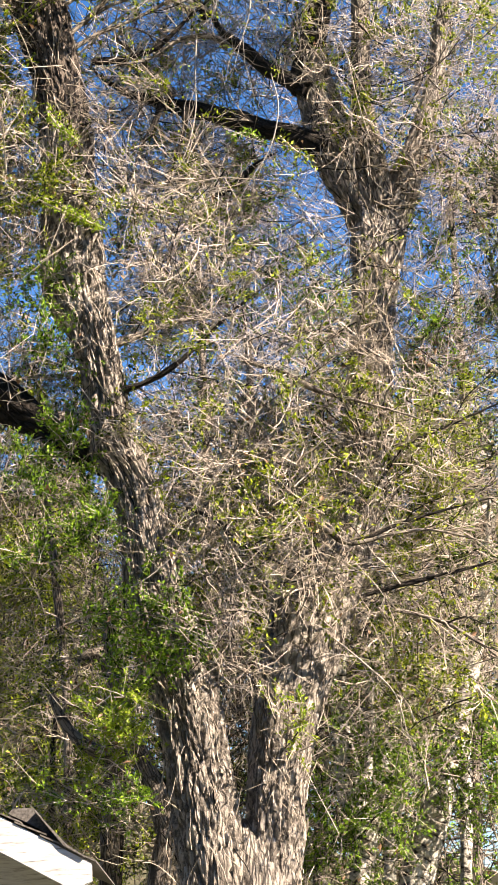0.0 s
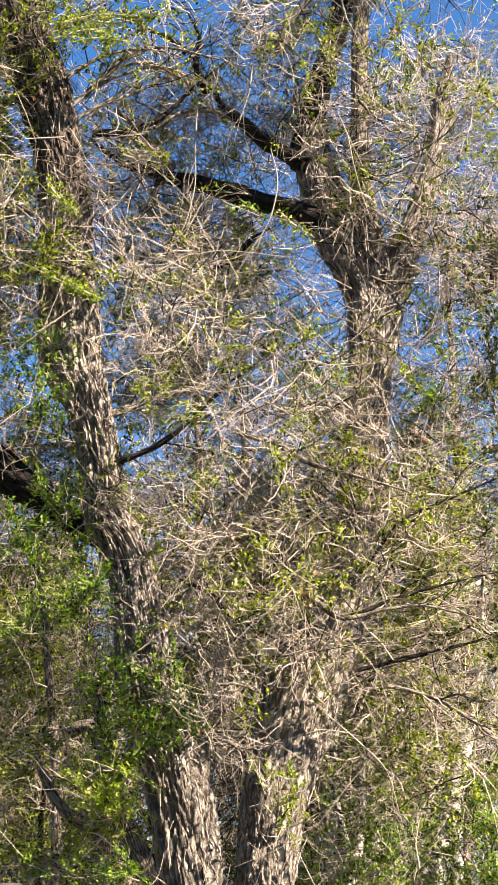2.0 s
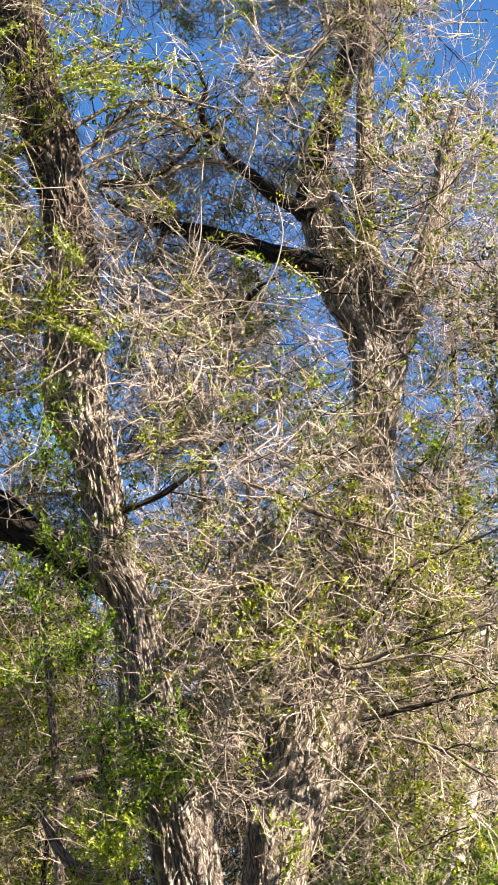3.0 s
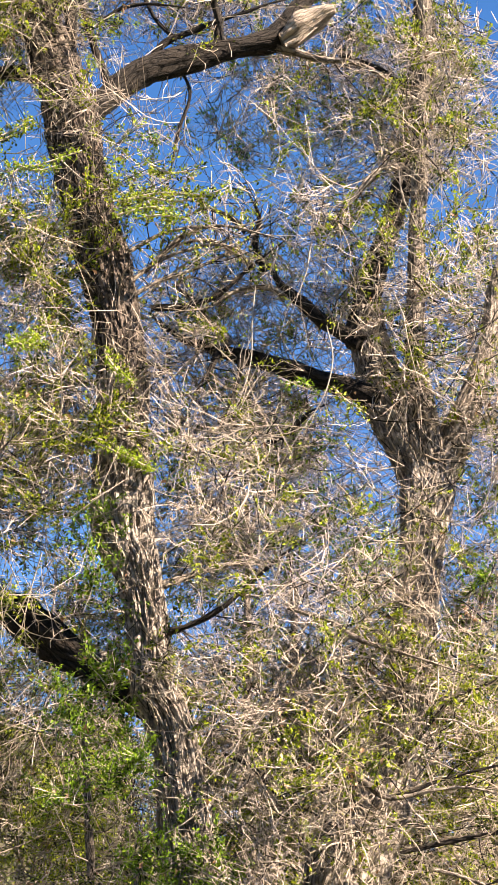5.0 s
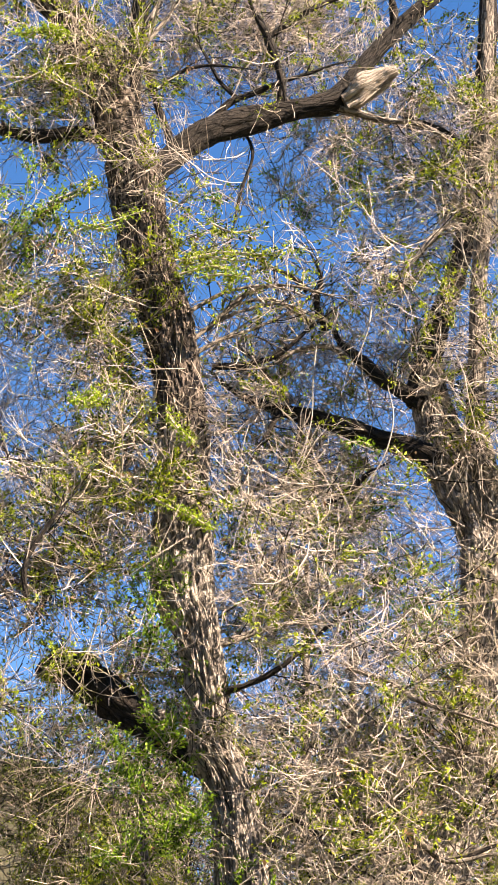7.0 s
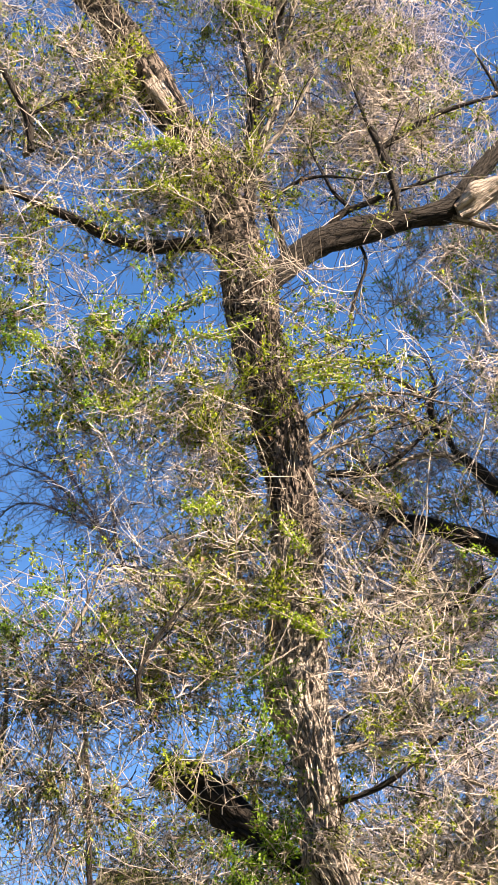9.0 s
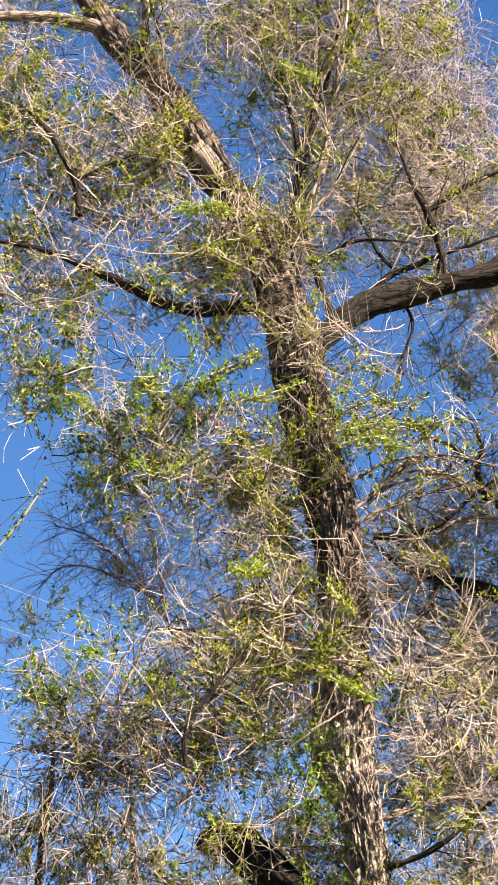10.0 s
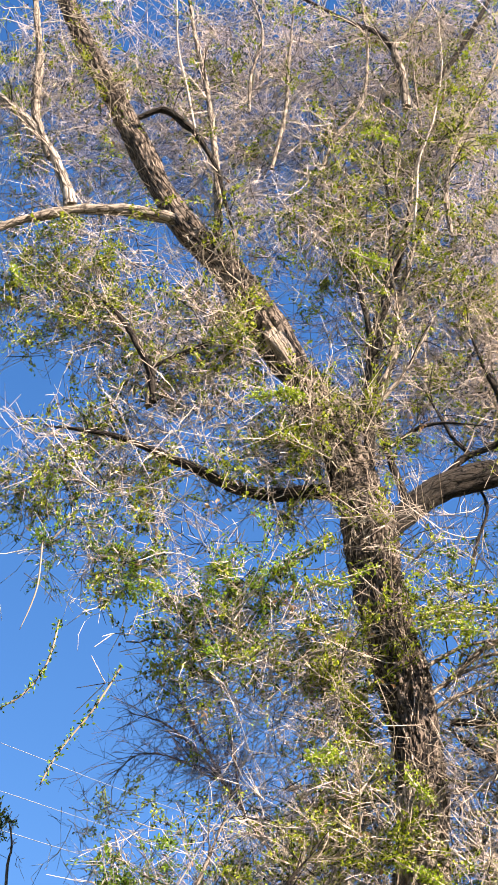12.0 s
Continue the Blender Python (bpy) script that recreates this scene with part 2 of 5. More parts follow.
def leaf_mesh(at, size, slim=0.48, spread=0.05, way=None):
    """Folded leaves, four corners and two faces each."""
    n = len(at)
    d = unit(rng.normal(0, 1, (n, 3)) + np.array([0, 0, -0.15])) if way is None else unit(way + rng.normal(0, 0.6, (n, 3)))
    up = unit(rng.normal(0, 0.55, (n, 3)) + np.array([0.15, -0.15, 1.0]))
    s = unit(np.cross(d, up))
    up = np.cross(s, d)
    length = size * rng.uniform(0.55, 1.25, n)[:, None]
    wide = length * slim
    base = at + rng.normal(0, spread, (n, 3))
    mid = base + d * length * 0.45
    v = np.stack([base, mid - s * wide * 0.5 + up * wide * 0.2, base + d * length, mid + s * wide * 0.5 + up * wide * 0.2], 1)
    if np.isscalar(size) and at[0, 1] > 21:
        return v[:, [0, 1, 2]].reshape(-1, 3), np.arange(3 * n).reshape(-1, 3)
    i = (np.arange(n) * 4)[:, None]
    f = np.concatenate([i + np.array([[0, 1, 2]]), i + np.array([[0, 2, 3]])])
    return v.reshape(-1, 3), f


def join(pieces):
    vs, fs, o = [], [], 0
    for v, f in pieces:
        vs.append(v)
        fs.append(f + o)
        o += len(v)
    return np.vstack(vs), np.vstack(fs)


def brush(parent, centre, radii, twig=1.0, leaf=0.2, length=0.7, thick=0.0092, curl=0.22, droop=0.0, lean=(0, 0, 0), mats=None, leaf_mat=None,
          leaf_size=0.042, pale=0.07, dead=0.01):
    """A cloud of tangled twigs with leaf tufts; twig and leaf say how many layers deep they cover it."""
    centre, radii = np.array(centre), np.array(radii)
    if parent is tree and centre[1] > 15.9 and centre[2] < 13 and (centre[0] < 0.5 or centre[2] < 9):
        centre[1] += 0.8
    if parent is tree:
        radii[1] *= 0.5
        if centre[1] <= 15.9:
            centre[1], radii[1] = 15.75 - 0.4 * (15.9 - centre[1]), radii[1] * 0.7
    area = math.pi * radii[0] * radii[2]
    far = centre[1] > 21
    n = max(4, int((0.62 if far else 0.78) * twig * area / (length * thick)))
    thick, length = thick * (0.55 if far else 0.56), length * 0.8

    def spot(m):
        p = unit(rng.normal(0, 1, (m, 3))) * rng.uniform(0, 1, (m, 1)) ** 0.42
        return centre + p * radii

    # sprays: each short bough carries a handful of twigs that fan out from it the same way
    pull = np.array([0, 0, -droop]) * 0.3
    sprays = max(2, n // 9)
    spray_way = unit(rng.normal(0, 1, (sprays, 3)) * np.array([1, 0.8, 0.6]) + np.array(lean) - np.array([0, 0, droop]))
    spray_at = spot(sprays)
    mine = rng.integers(0, sprays, n)
    loose = rng.uniform(0, 1, n) < 0.45
    lens = length * np.exp(rng.normal(-0.1, 0.4, n))
    way = np.where(loose[:, None], rng.normal(0, 1, (n, 3)) * np.array([1, 0.8, 0.75]) + np.array(lean) - np.array([0, 0, droop]),
                   spray_way[mine] + rng.normal(0, 0.38, (n, 3)))
    start = np.where(loose[:, None], spot(n), spray_at[mine] + rng.normal(0, 0.09, (n, 3)) * (length / 0.6))
    main = strands(start - unit(way) * lens[:, None] * 0.4, way, lens, 5, curl * 1.45, pull)
    rad = thick * rng.uniform(0.75, 1.1, n) * np.exp(rng.normal(0, 0.22, n))
    kids_n = (2 if far else 3) * n
    owner = rng.integers(0, n, kids_n)
    at = rng.integers(1, 5, kids_n)
    kd = unit(main[owner, at] - main[owner, at - 1]) + rng.normal(0, 0.5, (kids_n, 3))
    kl = lens[owner] * rng.uniform(0.15, 0.42, kids_n)
    kids = strands(main[owner, at], kd, kl, 2, curl, pull)
    krad = rad[owner] * 0.78
    light = rng.uniform(0, 1, n) < pale
    sets = [(~light, mats or TWIG, "twig_tangle"), (light, TWIG_PALE, "pale_twig_tangle")]
    for mask, mat, nm in sets:
        if mask.sum() < 2:
            continue
        km = mask[owner]
        v, f = join([tubes(main[mask], rad[mask], 0.55), tubes(kids[km], krad[km], 0.6)])
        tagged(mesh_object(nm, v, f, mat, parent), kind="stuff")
    m = int((1.55 if far else 2.0) * leaf * area / (0.5 * leaf_size ** 2 * 0.48 * 0.8))
    if m > 8:
        # young shoots that start on the twigs carry the leaves
        bunch = 22
        tufts = max(2, m // bunch)
        leafy = rng.integers(0, n, max(3, tufts // 7))
        o = leafy[rng.integers(0, len(leafy), tufts)]
        k = rng.integers(1, 5, tufts)
        grow = unit(unit(main[o, k] - main[o, k - 1]) * 0.7 + rng.normal(0, 0.55, (tufts, 3)) + np.array([0, 0, 0.1]))
        reach = leaf_size * rng.uniform(3, 8, tufts)
        shoots = strands(main[o, k], grow, reach, 3, 0.18, pull)
        if not far:
            v, f = tubes(shoots[:, [0, 2]], np.full(tufts, 0.0028), 0.5)
            tagged(mesh_object("leafy_shoot", v, f, mats or TWIG, parent), kind="stuff")
        o = np.repeat(np.arange(tufts), bunch)
        u = rng.uniform(0.1, 2.0, (len(o), 1))
        lo = np.minimum(u.astype(int), 1)[:, 0]
        at = shoots[o, lo] + (shoots[o, lo + 1] - shoots[o, lo]) * (u - lo[:, None])
        gone = rng.uniform(0, 1, len(at)) < dead
        v, f = leaf_mesh(at[~gone], leaf_size, slim=0.52, spread=leaf_size * 0.3, way=grow[o][~gone] * 0.7)
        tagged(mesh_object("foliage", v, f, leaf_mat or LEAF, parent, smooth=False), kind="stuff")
        if gone.sum() > 2:
            v, f = leaf_mesh(at[gone], leaf_size * 1.5, slim=0.6, spread=0.05)
            tagged(mesh_object("dead_foliage", v, f, LEAF_DEAD, parent, smooth=False), kind="stuff")


# ---- ground ----
def sheet(name, size, mat, label, z=0.0):
    bm = bmesh.new()
    bmesh.ops.create_grid(bm, x_segments=60, y_segments=60, size=size)
    for v in bm.verts:
        v.co.z = z + noise.noise(v.co * 0.05) * 0.12 - 0.1
    me = bpy.data.meshes.new(name)
    bm.to_mesh(me)
    bm.free()
    me.materials.append(mat)
    return tagged(new(name, me), label, "ground", kind="structure")


GROUND, gt, gb = material("leaf_litter")
gn = node(gt, "ShaderNodeTexNoise", Scale=900.0, Detail=8.0, Roughness=0.7)
gc = gt.nodes.new("ShaderNodeTexCoord")
gt.links.new(gc.outputs["Generated"], gn.inputs["Vector"])
gr = ramp(gt, gn.outputs[0], [(0.3, (0.025, 0.024, 0.012)), (0.5, (0.06, 0.062, 0.026)), (0.7, (0.12, 0.1, 0.065))])
gt.links.new(gr.outputs[0], gb.inputs["Base Color"])
gb.inputs["Roughness"].default_value = 0.95
sheet("ground", 600, GROUND, "grassy ground with dry leaf litter")


# a ring of far woodland closes the place all round, its unseen part added to block low sky light; lower where the tree
# stands before it
RING, rt, rb = material("far_woodland_screen")
rn = node(rt, "ShaderNodeTexNoise", Scale=90.0, Detail=9.0, Roughness=0.75)
rc = rt.nodes.new("ShaderNodeTexCoord")
rt.links.new(rc.outputs["Generated"], rn.inputs["Vector"])
rr = ramp(rt, rn.outputs[0], [(0.35, (0.012, 0.012, 0.007)), (0.5, (0.035, 0.034, 0.017)), (0.68, (0.1, 0.088, 0.055))])
rt.links.new(rr.outputs[0], rb.inputs["Base Color"])
rb.inputs["Roughness"].default_value = 0.95
steps, ring_v, ring_f = 240, [], []
for k in range(steps):
    turn = 2 * math.pi * k / steps
    x, y = 48 * math.sin(turn), 48 * math.cos(turn)
    tall = 16 + 5 * noise.noise((x * 0.08, y * 0.08, 1.0)) + 3 * noise.noise((x * 0.5, y * 0.5, 2.0))
    if math.cos(turn) > 0.8:
        tall *= 0.5
    if -0.2 < x / 48 < -0.06 and y > 0:
        tall = max(tall, 18 + 2 * noise.noise((x * 0.9, 4.0, 2.0)))
    for row in range(5):
        out = 1 + 0.02 * row + 0.03 * noise.noise((x * 0.3, y * 0.3, row * 1.7))
        ring_v.append((x * out, y * out, -0.3 + tall * row / 4))
    for row in range(4):
        i, j = k * 5 + row, (k + 1) % steps * 5 + row
        ring_f.append((i, j, j + 1, i + 1))
tagged(mesh_object("backdrop", ring_v, ring_f, RING), "dim brown-green woodland in the far distance, added out of view to block sky light", "backdrop", kind="structure")

# ---- the great tree ----
tree = thing("tree", "big old tree with fissured grey-brown bark and tangled vine-hung crown", "tree", (0.01, 16, 2.95))
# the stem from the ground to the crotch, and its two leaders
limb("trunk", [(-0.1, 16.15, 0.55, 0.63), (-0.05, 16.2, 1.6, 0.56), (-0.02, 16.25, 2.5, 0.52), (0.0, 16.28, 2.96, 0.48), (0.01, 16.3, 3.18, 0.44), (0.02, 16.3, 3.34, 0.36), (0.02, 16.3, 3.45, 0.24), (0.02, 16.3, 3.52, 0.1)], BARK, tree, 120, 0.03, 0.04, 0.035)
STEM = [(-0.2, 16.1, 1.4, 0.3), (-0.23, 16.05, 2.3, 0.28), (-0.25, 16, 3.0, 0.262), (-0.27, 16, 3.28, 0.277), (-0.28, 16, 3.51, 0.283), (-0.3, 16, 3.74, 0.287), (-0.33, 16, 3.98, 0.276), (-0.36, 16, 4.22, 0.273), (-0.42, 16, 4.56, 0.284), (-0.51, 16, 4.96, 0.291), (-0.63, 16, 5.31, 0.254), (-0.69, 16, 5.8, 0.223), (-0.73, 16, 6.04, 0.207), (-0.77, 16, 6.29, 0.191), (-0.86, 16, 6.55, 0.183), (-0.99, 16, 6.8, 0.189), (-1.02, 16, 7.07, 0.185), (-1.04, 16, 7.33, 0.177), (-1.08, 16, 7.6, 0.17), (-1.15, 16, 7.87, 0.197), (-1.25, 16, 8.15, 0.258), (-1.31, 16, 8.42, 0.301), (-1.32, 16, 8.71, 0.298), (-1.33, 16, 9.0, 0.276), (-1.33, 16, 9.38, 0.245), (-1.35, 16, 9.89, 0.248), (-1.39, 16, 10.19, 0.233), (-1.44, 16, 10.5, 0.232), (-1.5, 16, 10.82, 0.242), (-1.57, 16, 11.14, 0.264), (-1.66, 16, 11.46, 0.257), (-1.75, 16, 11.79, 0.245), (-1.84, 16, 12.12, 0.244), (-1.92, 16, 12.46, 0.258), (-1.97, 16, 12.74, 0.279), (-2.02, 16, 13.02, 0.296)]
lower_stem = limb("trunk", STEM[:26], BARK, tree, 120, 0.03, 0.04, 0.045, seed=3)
upper_stem = limb("trunk", STEM[25:], BARK_BROWN_SHADED, tree, 96, 0.03, 0.05, 0.04, seed=3)
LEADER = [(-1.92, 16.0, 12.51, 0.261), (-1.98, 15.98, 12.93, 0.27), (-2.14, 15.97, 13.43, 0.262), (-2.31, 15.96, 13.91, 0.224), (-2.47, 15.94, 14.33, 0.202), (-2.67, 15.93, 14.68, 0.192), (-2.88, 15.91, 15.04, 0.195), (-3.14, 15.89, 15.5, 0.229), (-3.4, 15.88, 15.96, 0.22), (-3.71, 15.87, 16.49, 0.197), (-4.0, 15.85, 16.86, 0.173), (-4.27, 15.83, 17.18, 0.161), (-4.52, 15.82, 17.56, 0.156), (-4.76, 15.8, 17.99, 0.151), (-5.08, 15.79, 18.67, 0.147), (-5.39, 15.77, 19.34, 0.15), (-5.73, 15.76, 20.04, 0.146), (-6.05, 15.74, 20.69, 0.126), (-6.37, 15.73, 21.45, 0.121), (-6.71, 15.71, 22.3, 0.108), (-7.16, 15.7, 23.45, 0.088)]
leader = limb("limb", LEADER, BARK_BROWN_SHADED, tree, 64, 0.03, 0.06, 0.022, seed=5)
limb("limb", [(-1.82, 16.0, 12.92, 0.152), (-1.64, 16.05, 13.16, 0.141), (-1.44, 16.1, 13.41, 0.143), (-1.24, 16.15, 13.59, 0.155), (-1.01, 16.2, 13.72, 0.156), (-0.74, 16.25, 13.83, 0.145), (-0.45, 16.3, 13.97, 0.127), (-0.15, 16.35, 14.07, 0.121), (0.1, 16.4, 14.2, 0.134), (0.25, 16.45, 14.45, 0.123), (0.4, 16.5, 14.73, 0.099), (0.56, 16.55, 15.01, 0.094), (0.73, 16.6, 15.27, 0.094), (0.92, 16.65, 15.53, 0.089), (1.15, 16.7, 15.82, 0.083), (1.51, 16.75, 16.17, 0.071), (1.91, 16.8, 16.52, 0.052)], BARK_DARK_SHADED, tree, 48, 0.03, 0.06, 0.012, seed=7)
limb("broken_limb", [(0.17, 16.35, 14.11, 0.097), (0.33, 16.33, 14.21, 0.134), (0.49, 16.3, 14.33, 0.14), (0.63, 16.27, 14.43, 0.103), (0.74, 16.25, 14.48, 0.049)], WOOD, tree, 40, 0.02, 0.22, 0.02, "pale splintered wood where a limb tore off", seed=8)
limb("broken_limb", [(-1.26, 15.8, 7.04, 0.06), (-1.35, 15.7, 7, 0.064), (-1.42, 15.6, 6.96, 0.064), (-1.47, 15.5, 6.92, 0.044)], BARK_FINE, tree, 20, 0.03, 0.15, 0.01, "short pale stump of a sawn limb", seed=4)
limb("broken_limb", [(-1.02, 16.08, 6.62, 0.07), (-1.2, 16.08, 6.74, 0.095), (-1.42, 16.08, 6.92, 0.11), (-1.62, 16.1, 7.06, 0.12), (-1.76, 16.23, 7.2, 0.152), (-1.97, 16.37, 7.42, 0.19), (-2.21, 16.5, 7.63, 0.193), (-2.43, 16.63, 7.78, 0.164), (-2.6, 16.77, 7.81, 0.117), (-2.7, 16.9, 7.83, 0.048)], BARK_DARK_SHADED, tree, 64, 0.03, 0.1, 0.03, "thick broken stub of a limb, shade put into its dark colour", seed=9)
SECOND = [(0.12, 16.2, 1.4, 0.3), (0.18, 16.2, 2.3, 0.28), (0.23, 16.2, 2.96, 0.274), (0.3, 16.22, 3.37, 0.262), (0.33, 16.24, 3.75, 0.262), (0.4, 16.26, 4.23, 0.279), (0.53, 16.28, 4.72, 0.327), (0.67, 16.3, 5.22, 0.34), (0.79, 16.31, 5.47, 0.329), (0.96, 16.33, 5.73, 0.281), (1.08, 16.35, 5.99, 0.227), (1.16, 16.37, 6.25, 0.208), (1.27, 16.39, 6.79, 0.211), (1.34, 16.41, 7.34, 0.203), (1.41, 16.43, 7.9, 0.202), (1.49, 16.45, 8.47, 0.223), (1.53, 16.47, 8.88, 0.257), (1.53, 16.49, 9.13, 0.253), (1.42, 16.5, 9.44, 0.271), (1.29, 16.52, 9.75, 0.272), (1.18, 16.54, 10.01, 0.238), (1.1, 16.56, 10.33, 0.196), (1.04, 16.58, 10.65, 0.166), (1.03, 16.6, 10.97, 0.14)]
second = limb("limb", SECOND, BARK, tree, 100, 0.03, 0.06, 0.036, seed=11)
limb("limb", [(0.93, 16.6, 10.59, 0.157), (0.99, 16.62, 10.93, 0.148), (1.14, 16.65, 11.54, 0.132), (1.31, 16.68, 12.09, 0.117), (1.47, 16.7, 12.67, 0.118), (1.61, 16.73, 13.29, 0.12), (1.7, 16.75, 14.09, 0.135), (1.75, 16.78, 14.87, 0.125), (1.8, 16.8, 15.6, 0.108), (1.82, 16.8, 16.41, 0.09), (1.88, 16.8, 17.43, 0.066)], BARK_DARK_SHADED, tree, 40, 0.04, 0.06, 0.012, seed=12)
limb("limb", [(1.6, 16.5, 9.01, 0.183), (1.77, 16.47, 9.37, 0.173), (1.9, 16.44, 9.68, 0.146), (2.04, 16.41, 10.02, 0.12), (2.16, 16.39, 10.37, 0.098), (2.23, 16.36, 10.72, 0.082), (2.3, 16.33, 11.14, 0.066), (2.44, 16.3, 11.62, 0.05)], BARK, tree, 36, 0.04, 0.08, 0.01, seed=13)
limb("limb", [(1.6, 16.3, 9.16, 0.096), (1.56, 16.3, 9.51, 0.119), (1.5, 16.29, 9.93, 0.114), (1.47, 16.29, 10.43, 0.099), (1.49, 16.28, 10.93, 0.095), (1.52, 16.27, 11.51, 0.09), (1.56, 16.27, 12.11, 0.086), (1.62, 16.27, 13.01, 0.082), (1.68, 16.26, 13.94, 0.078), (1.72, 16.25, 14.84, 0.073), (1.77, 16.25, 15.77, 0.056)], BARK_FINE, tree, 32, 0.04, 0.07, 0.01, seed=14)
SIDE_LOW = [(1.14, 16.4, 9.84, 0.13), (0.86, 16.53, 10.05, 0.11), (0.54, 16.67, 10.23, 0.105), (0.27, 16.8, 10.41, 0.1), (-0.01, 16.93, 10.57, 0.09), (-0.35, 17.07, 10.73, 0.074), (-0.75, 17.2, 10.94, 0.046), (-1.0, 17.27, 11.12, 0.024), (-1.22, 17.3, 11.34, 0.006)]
side_low = limb("limb", SIDE_LOW, BARK_DARK_SHADED, tree, 28, 0.04, 0.08, 0.008, seed=15)
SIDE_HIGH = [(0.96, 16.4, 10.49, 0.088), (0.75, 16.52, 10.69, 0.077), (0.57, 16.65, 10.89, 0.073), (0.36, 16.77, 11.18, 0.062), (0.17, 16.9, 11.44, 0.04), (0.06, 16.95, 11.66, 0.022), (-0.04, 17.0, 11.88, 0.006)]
side_high = limb("limb", SIDE_HIGH, BARK_DARK_SHADED, tree, 20, 0.05, 0.08, 0, seed=16)


def sprout(parent, points, per_metre, length, mat, thick=0.007, leaf=0.5, leaf_mat=None, droop=0.1):
    """Side twigs that grow from a branch, with leaf tufts on some of them."""
    q = spline(points, 0.05)
    n = max(3, int(per_metre * 0.05 * len(q)))
    i = rng.integers(max(0, len(q) // 8), len(q) - 1, n)
    tang = unit(q[i + 1, :3] - q[i, :3])
    way = tang * 0.8 + rng.normal(0, 0.7, (n, 3))
    lens = length * rng.uniform(0.35, 1.3, n)
    main = strands(q[i, :3], way, lens, 6, 0.2, np.array([0, 0, -droop * 0.25]))
    rad = np.minimum(thick * rng.uniform(0.6, 1.2, n), q[i, 3] * 0.8)
    o, s = rng.integers(0, n, 2 * n), rng.integers(2, 6, 2 * n)
    kids = strands(main[o, s], unit(main[o, s] - main[o, s - 1]) + rng.normal(0, 0.6, (2 * n, 3)), lens[o] * rng.uniform(0.2, 0.6, 2 * n), 3, 0.22, np.zeros(3))
    v, f = join([tubes(main, rad), tubes(kids, rad[o] * 0.6)])
    tagged(mesh_object("side_twig", v, f, mat, parent), kind="stuff")
    m = int(leaf * n)
    if m > 2:
        at = np.repeat(kids[rng.integers(0, 2 * n, m), rng.integers(1, 3, m)], 9, axis=0)
        v, f = leaf_mesh(at, 0.045, spread=0.035)
        tagged(mesh_object("foliage", v, f, leaf_mat or LEAF, parent, smooth=False), kind="stuff")


sprout(side_low, SIDE_LOW, 14, 0.6, TWIG, 0.0075, leaf=0.8)
sprout(side_high, SIDE_HIGH, 14, 0.6, TWIG, 0.0075, leaf=0.8)


def branch(points, mat):
    """A crooked bough that tapers to its tip, with side twigs all along."""
    slim = 0.36 if mat == TWIG_PALE else 0.85
    last = len(points) - 1
    points = [(x, y, z, r * slim * (1.05 - 0.55 * k / last)) for k, (x, y, z, r) in enumerate(points)]
    (x0, y0, z0, _), (x, y, z, r) = points[-2:]
    points.append((2 * x - x0, 2 * y - y0 + 0.03, 2 * z - z0 - 0.02, r * 0.3))
    bough = limb("branch", points, mat, tree, 9, 0.06, 0.12, 0, seed=points[0][0] * 3)
    if mat == TWIG_PALE:
        sprout(bough, points, 9, 0.5, TWIG_PALE, 0.004, leaf=0.5)
    else:
        sprout(bough, points, 10, 0.6, TWIG, 0.0075, leaf=0.8)


branch([(-1.1, 16, 7.3, 0.046), (-0.71, 15.9, 7.35, 0.04), (-0.35, 15.8, 7.52, 0.035), (-0.01, 15.7, 7.81, 0.035), (0.21, 15.6, 7.96, 0.03)], BARK_DARK_SHADED)
branch([(-1.01, 16, 7.76, 0.046), (-0.74, 16.13, 7.91, 0.046), (-0.45, 16.27, 8.07, 0.042), (-0.09, 16.4, 8.17, 0.026)], BARK_FINE)
branch([(0.2, 15.6, 7.42, 0.02), (0.54, 15.53, 7.28, 0.03), (0.82, 15.45, 7.07, 0.034), (1.2, 15.38, 6.92, 0.029), (1.57, 15.3, 6.76, 0.019)], BARK_FINE)
branch([(0.29, 15.4, 6.16, 0.024), (0.57, 15.4, 5.98, 0.033), (0.85, 15.4, 5.79, 0.038), (1.04, 15.4, 5.67, 0.033), (1.41, 15.4, 5.74, 0.029), (1.7, 15.4, 5.76, 0.024), (2.03, 15.4, 5.68, 0.019)], BARK_FINE)
branch([(1.05, 15.5, 5.7, 0.029), (1.23, 15.5, 5.75, 0.029), (1.43, 15.5, 5.84, 0.024), (1.92, 15.5, 5.97, 0.019), (2.31, 15.5, 6.05, 0.014)], BARK_DARK_SHADED)
branch([(1.11, 15.6, 5.26, 0.019), (1.5, 15.6, 5.35, 0.029), (1.89, 15.6, 5.43, 0.029), (2.33, 15.6, 5.53, 0.024)], BARK_DARK_SHADED)
branch([(1.26, 15.5, 6.15, 0.014), (1.57, 15.5, 6.54, 0.019), (1.88, 15.5, 6.68, 0.024), (2.39, 15.5, 6.89, 0.02)], BARK_DARK_SHADED)
branch([(0.84, 15.4, 4.87, 0.019), (1.11, 15.4, 4.62, 0.023), (1.32, 15.4, 4.38, 0.023), (1.4, 15.4, 4.05, 0.018)], TWIG_PALE)
branch([(1.36, 15.3, 5.06, 0.019), (1.73, 15.3, 4.95, 0.023), (2.04, 15.3, 4.75, 0.023), (2.25, 15.3, 4.55, 0.023)], BARK_FINE)
branch([(-0.82, 15.4, 5.37, 0.014), (-0.66, 15.4, 5.46, 0.019), (-0.49, 15.4, 5.6, 0.019), (-0.4, 15.4, 5.7, 0.014)], TWIG_PALE)
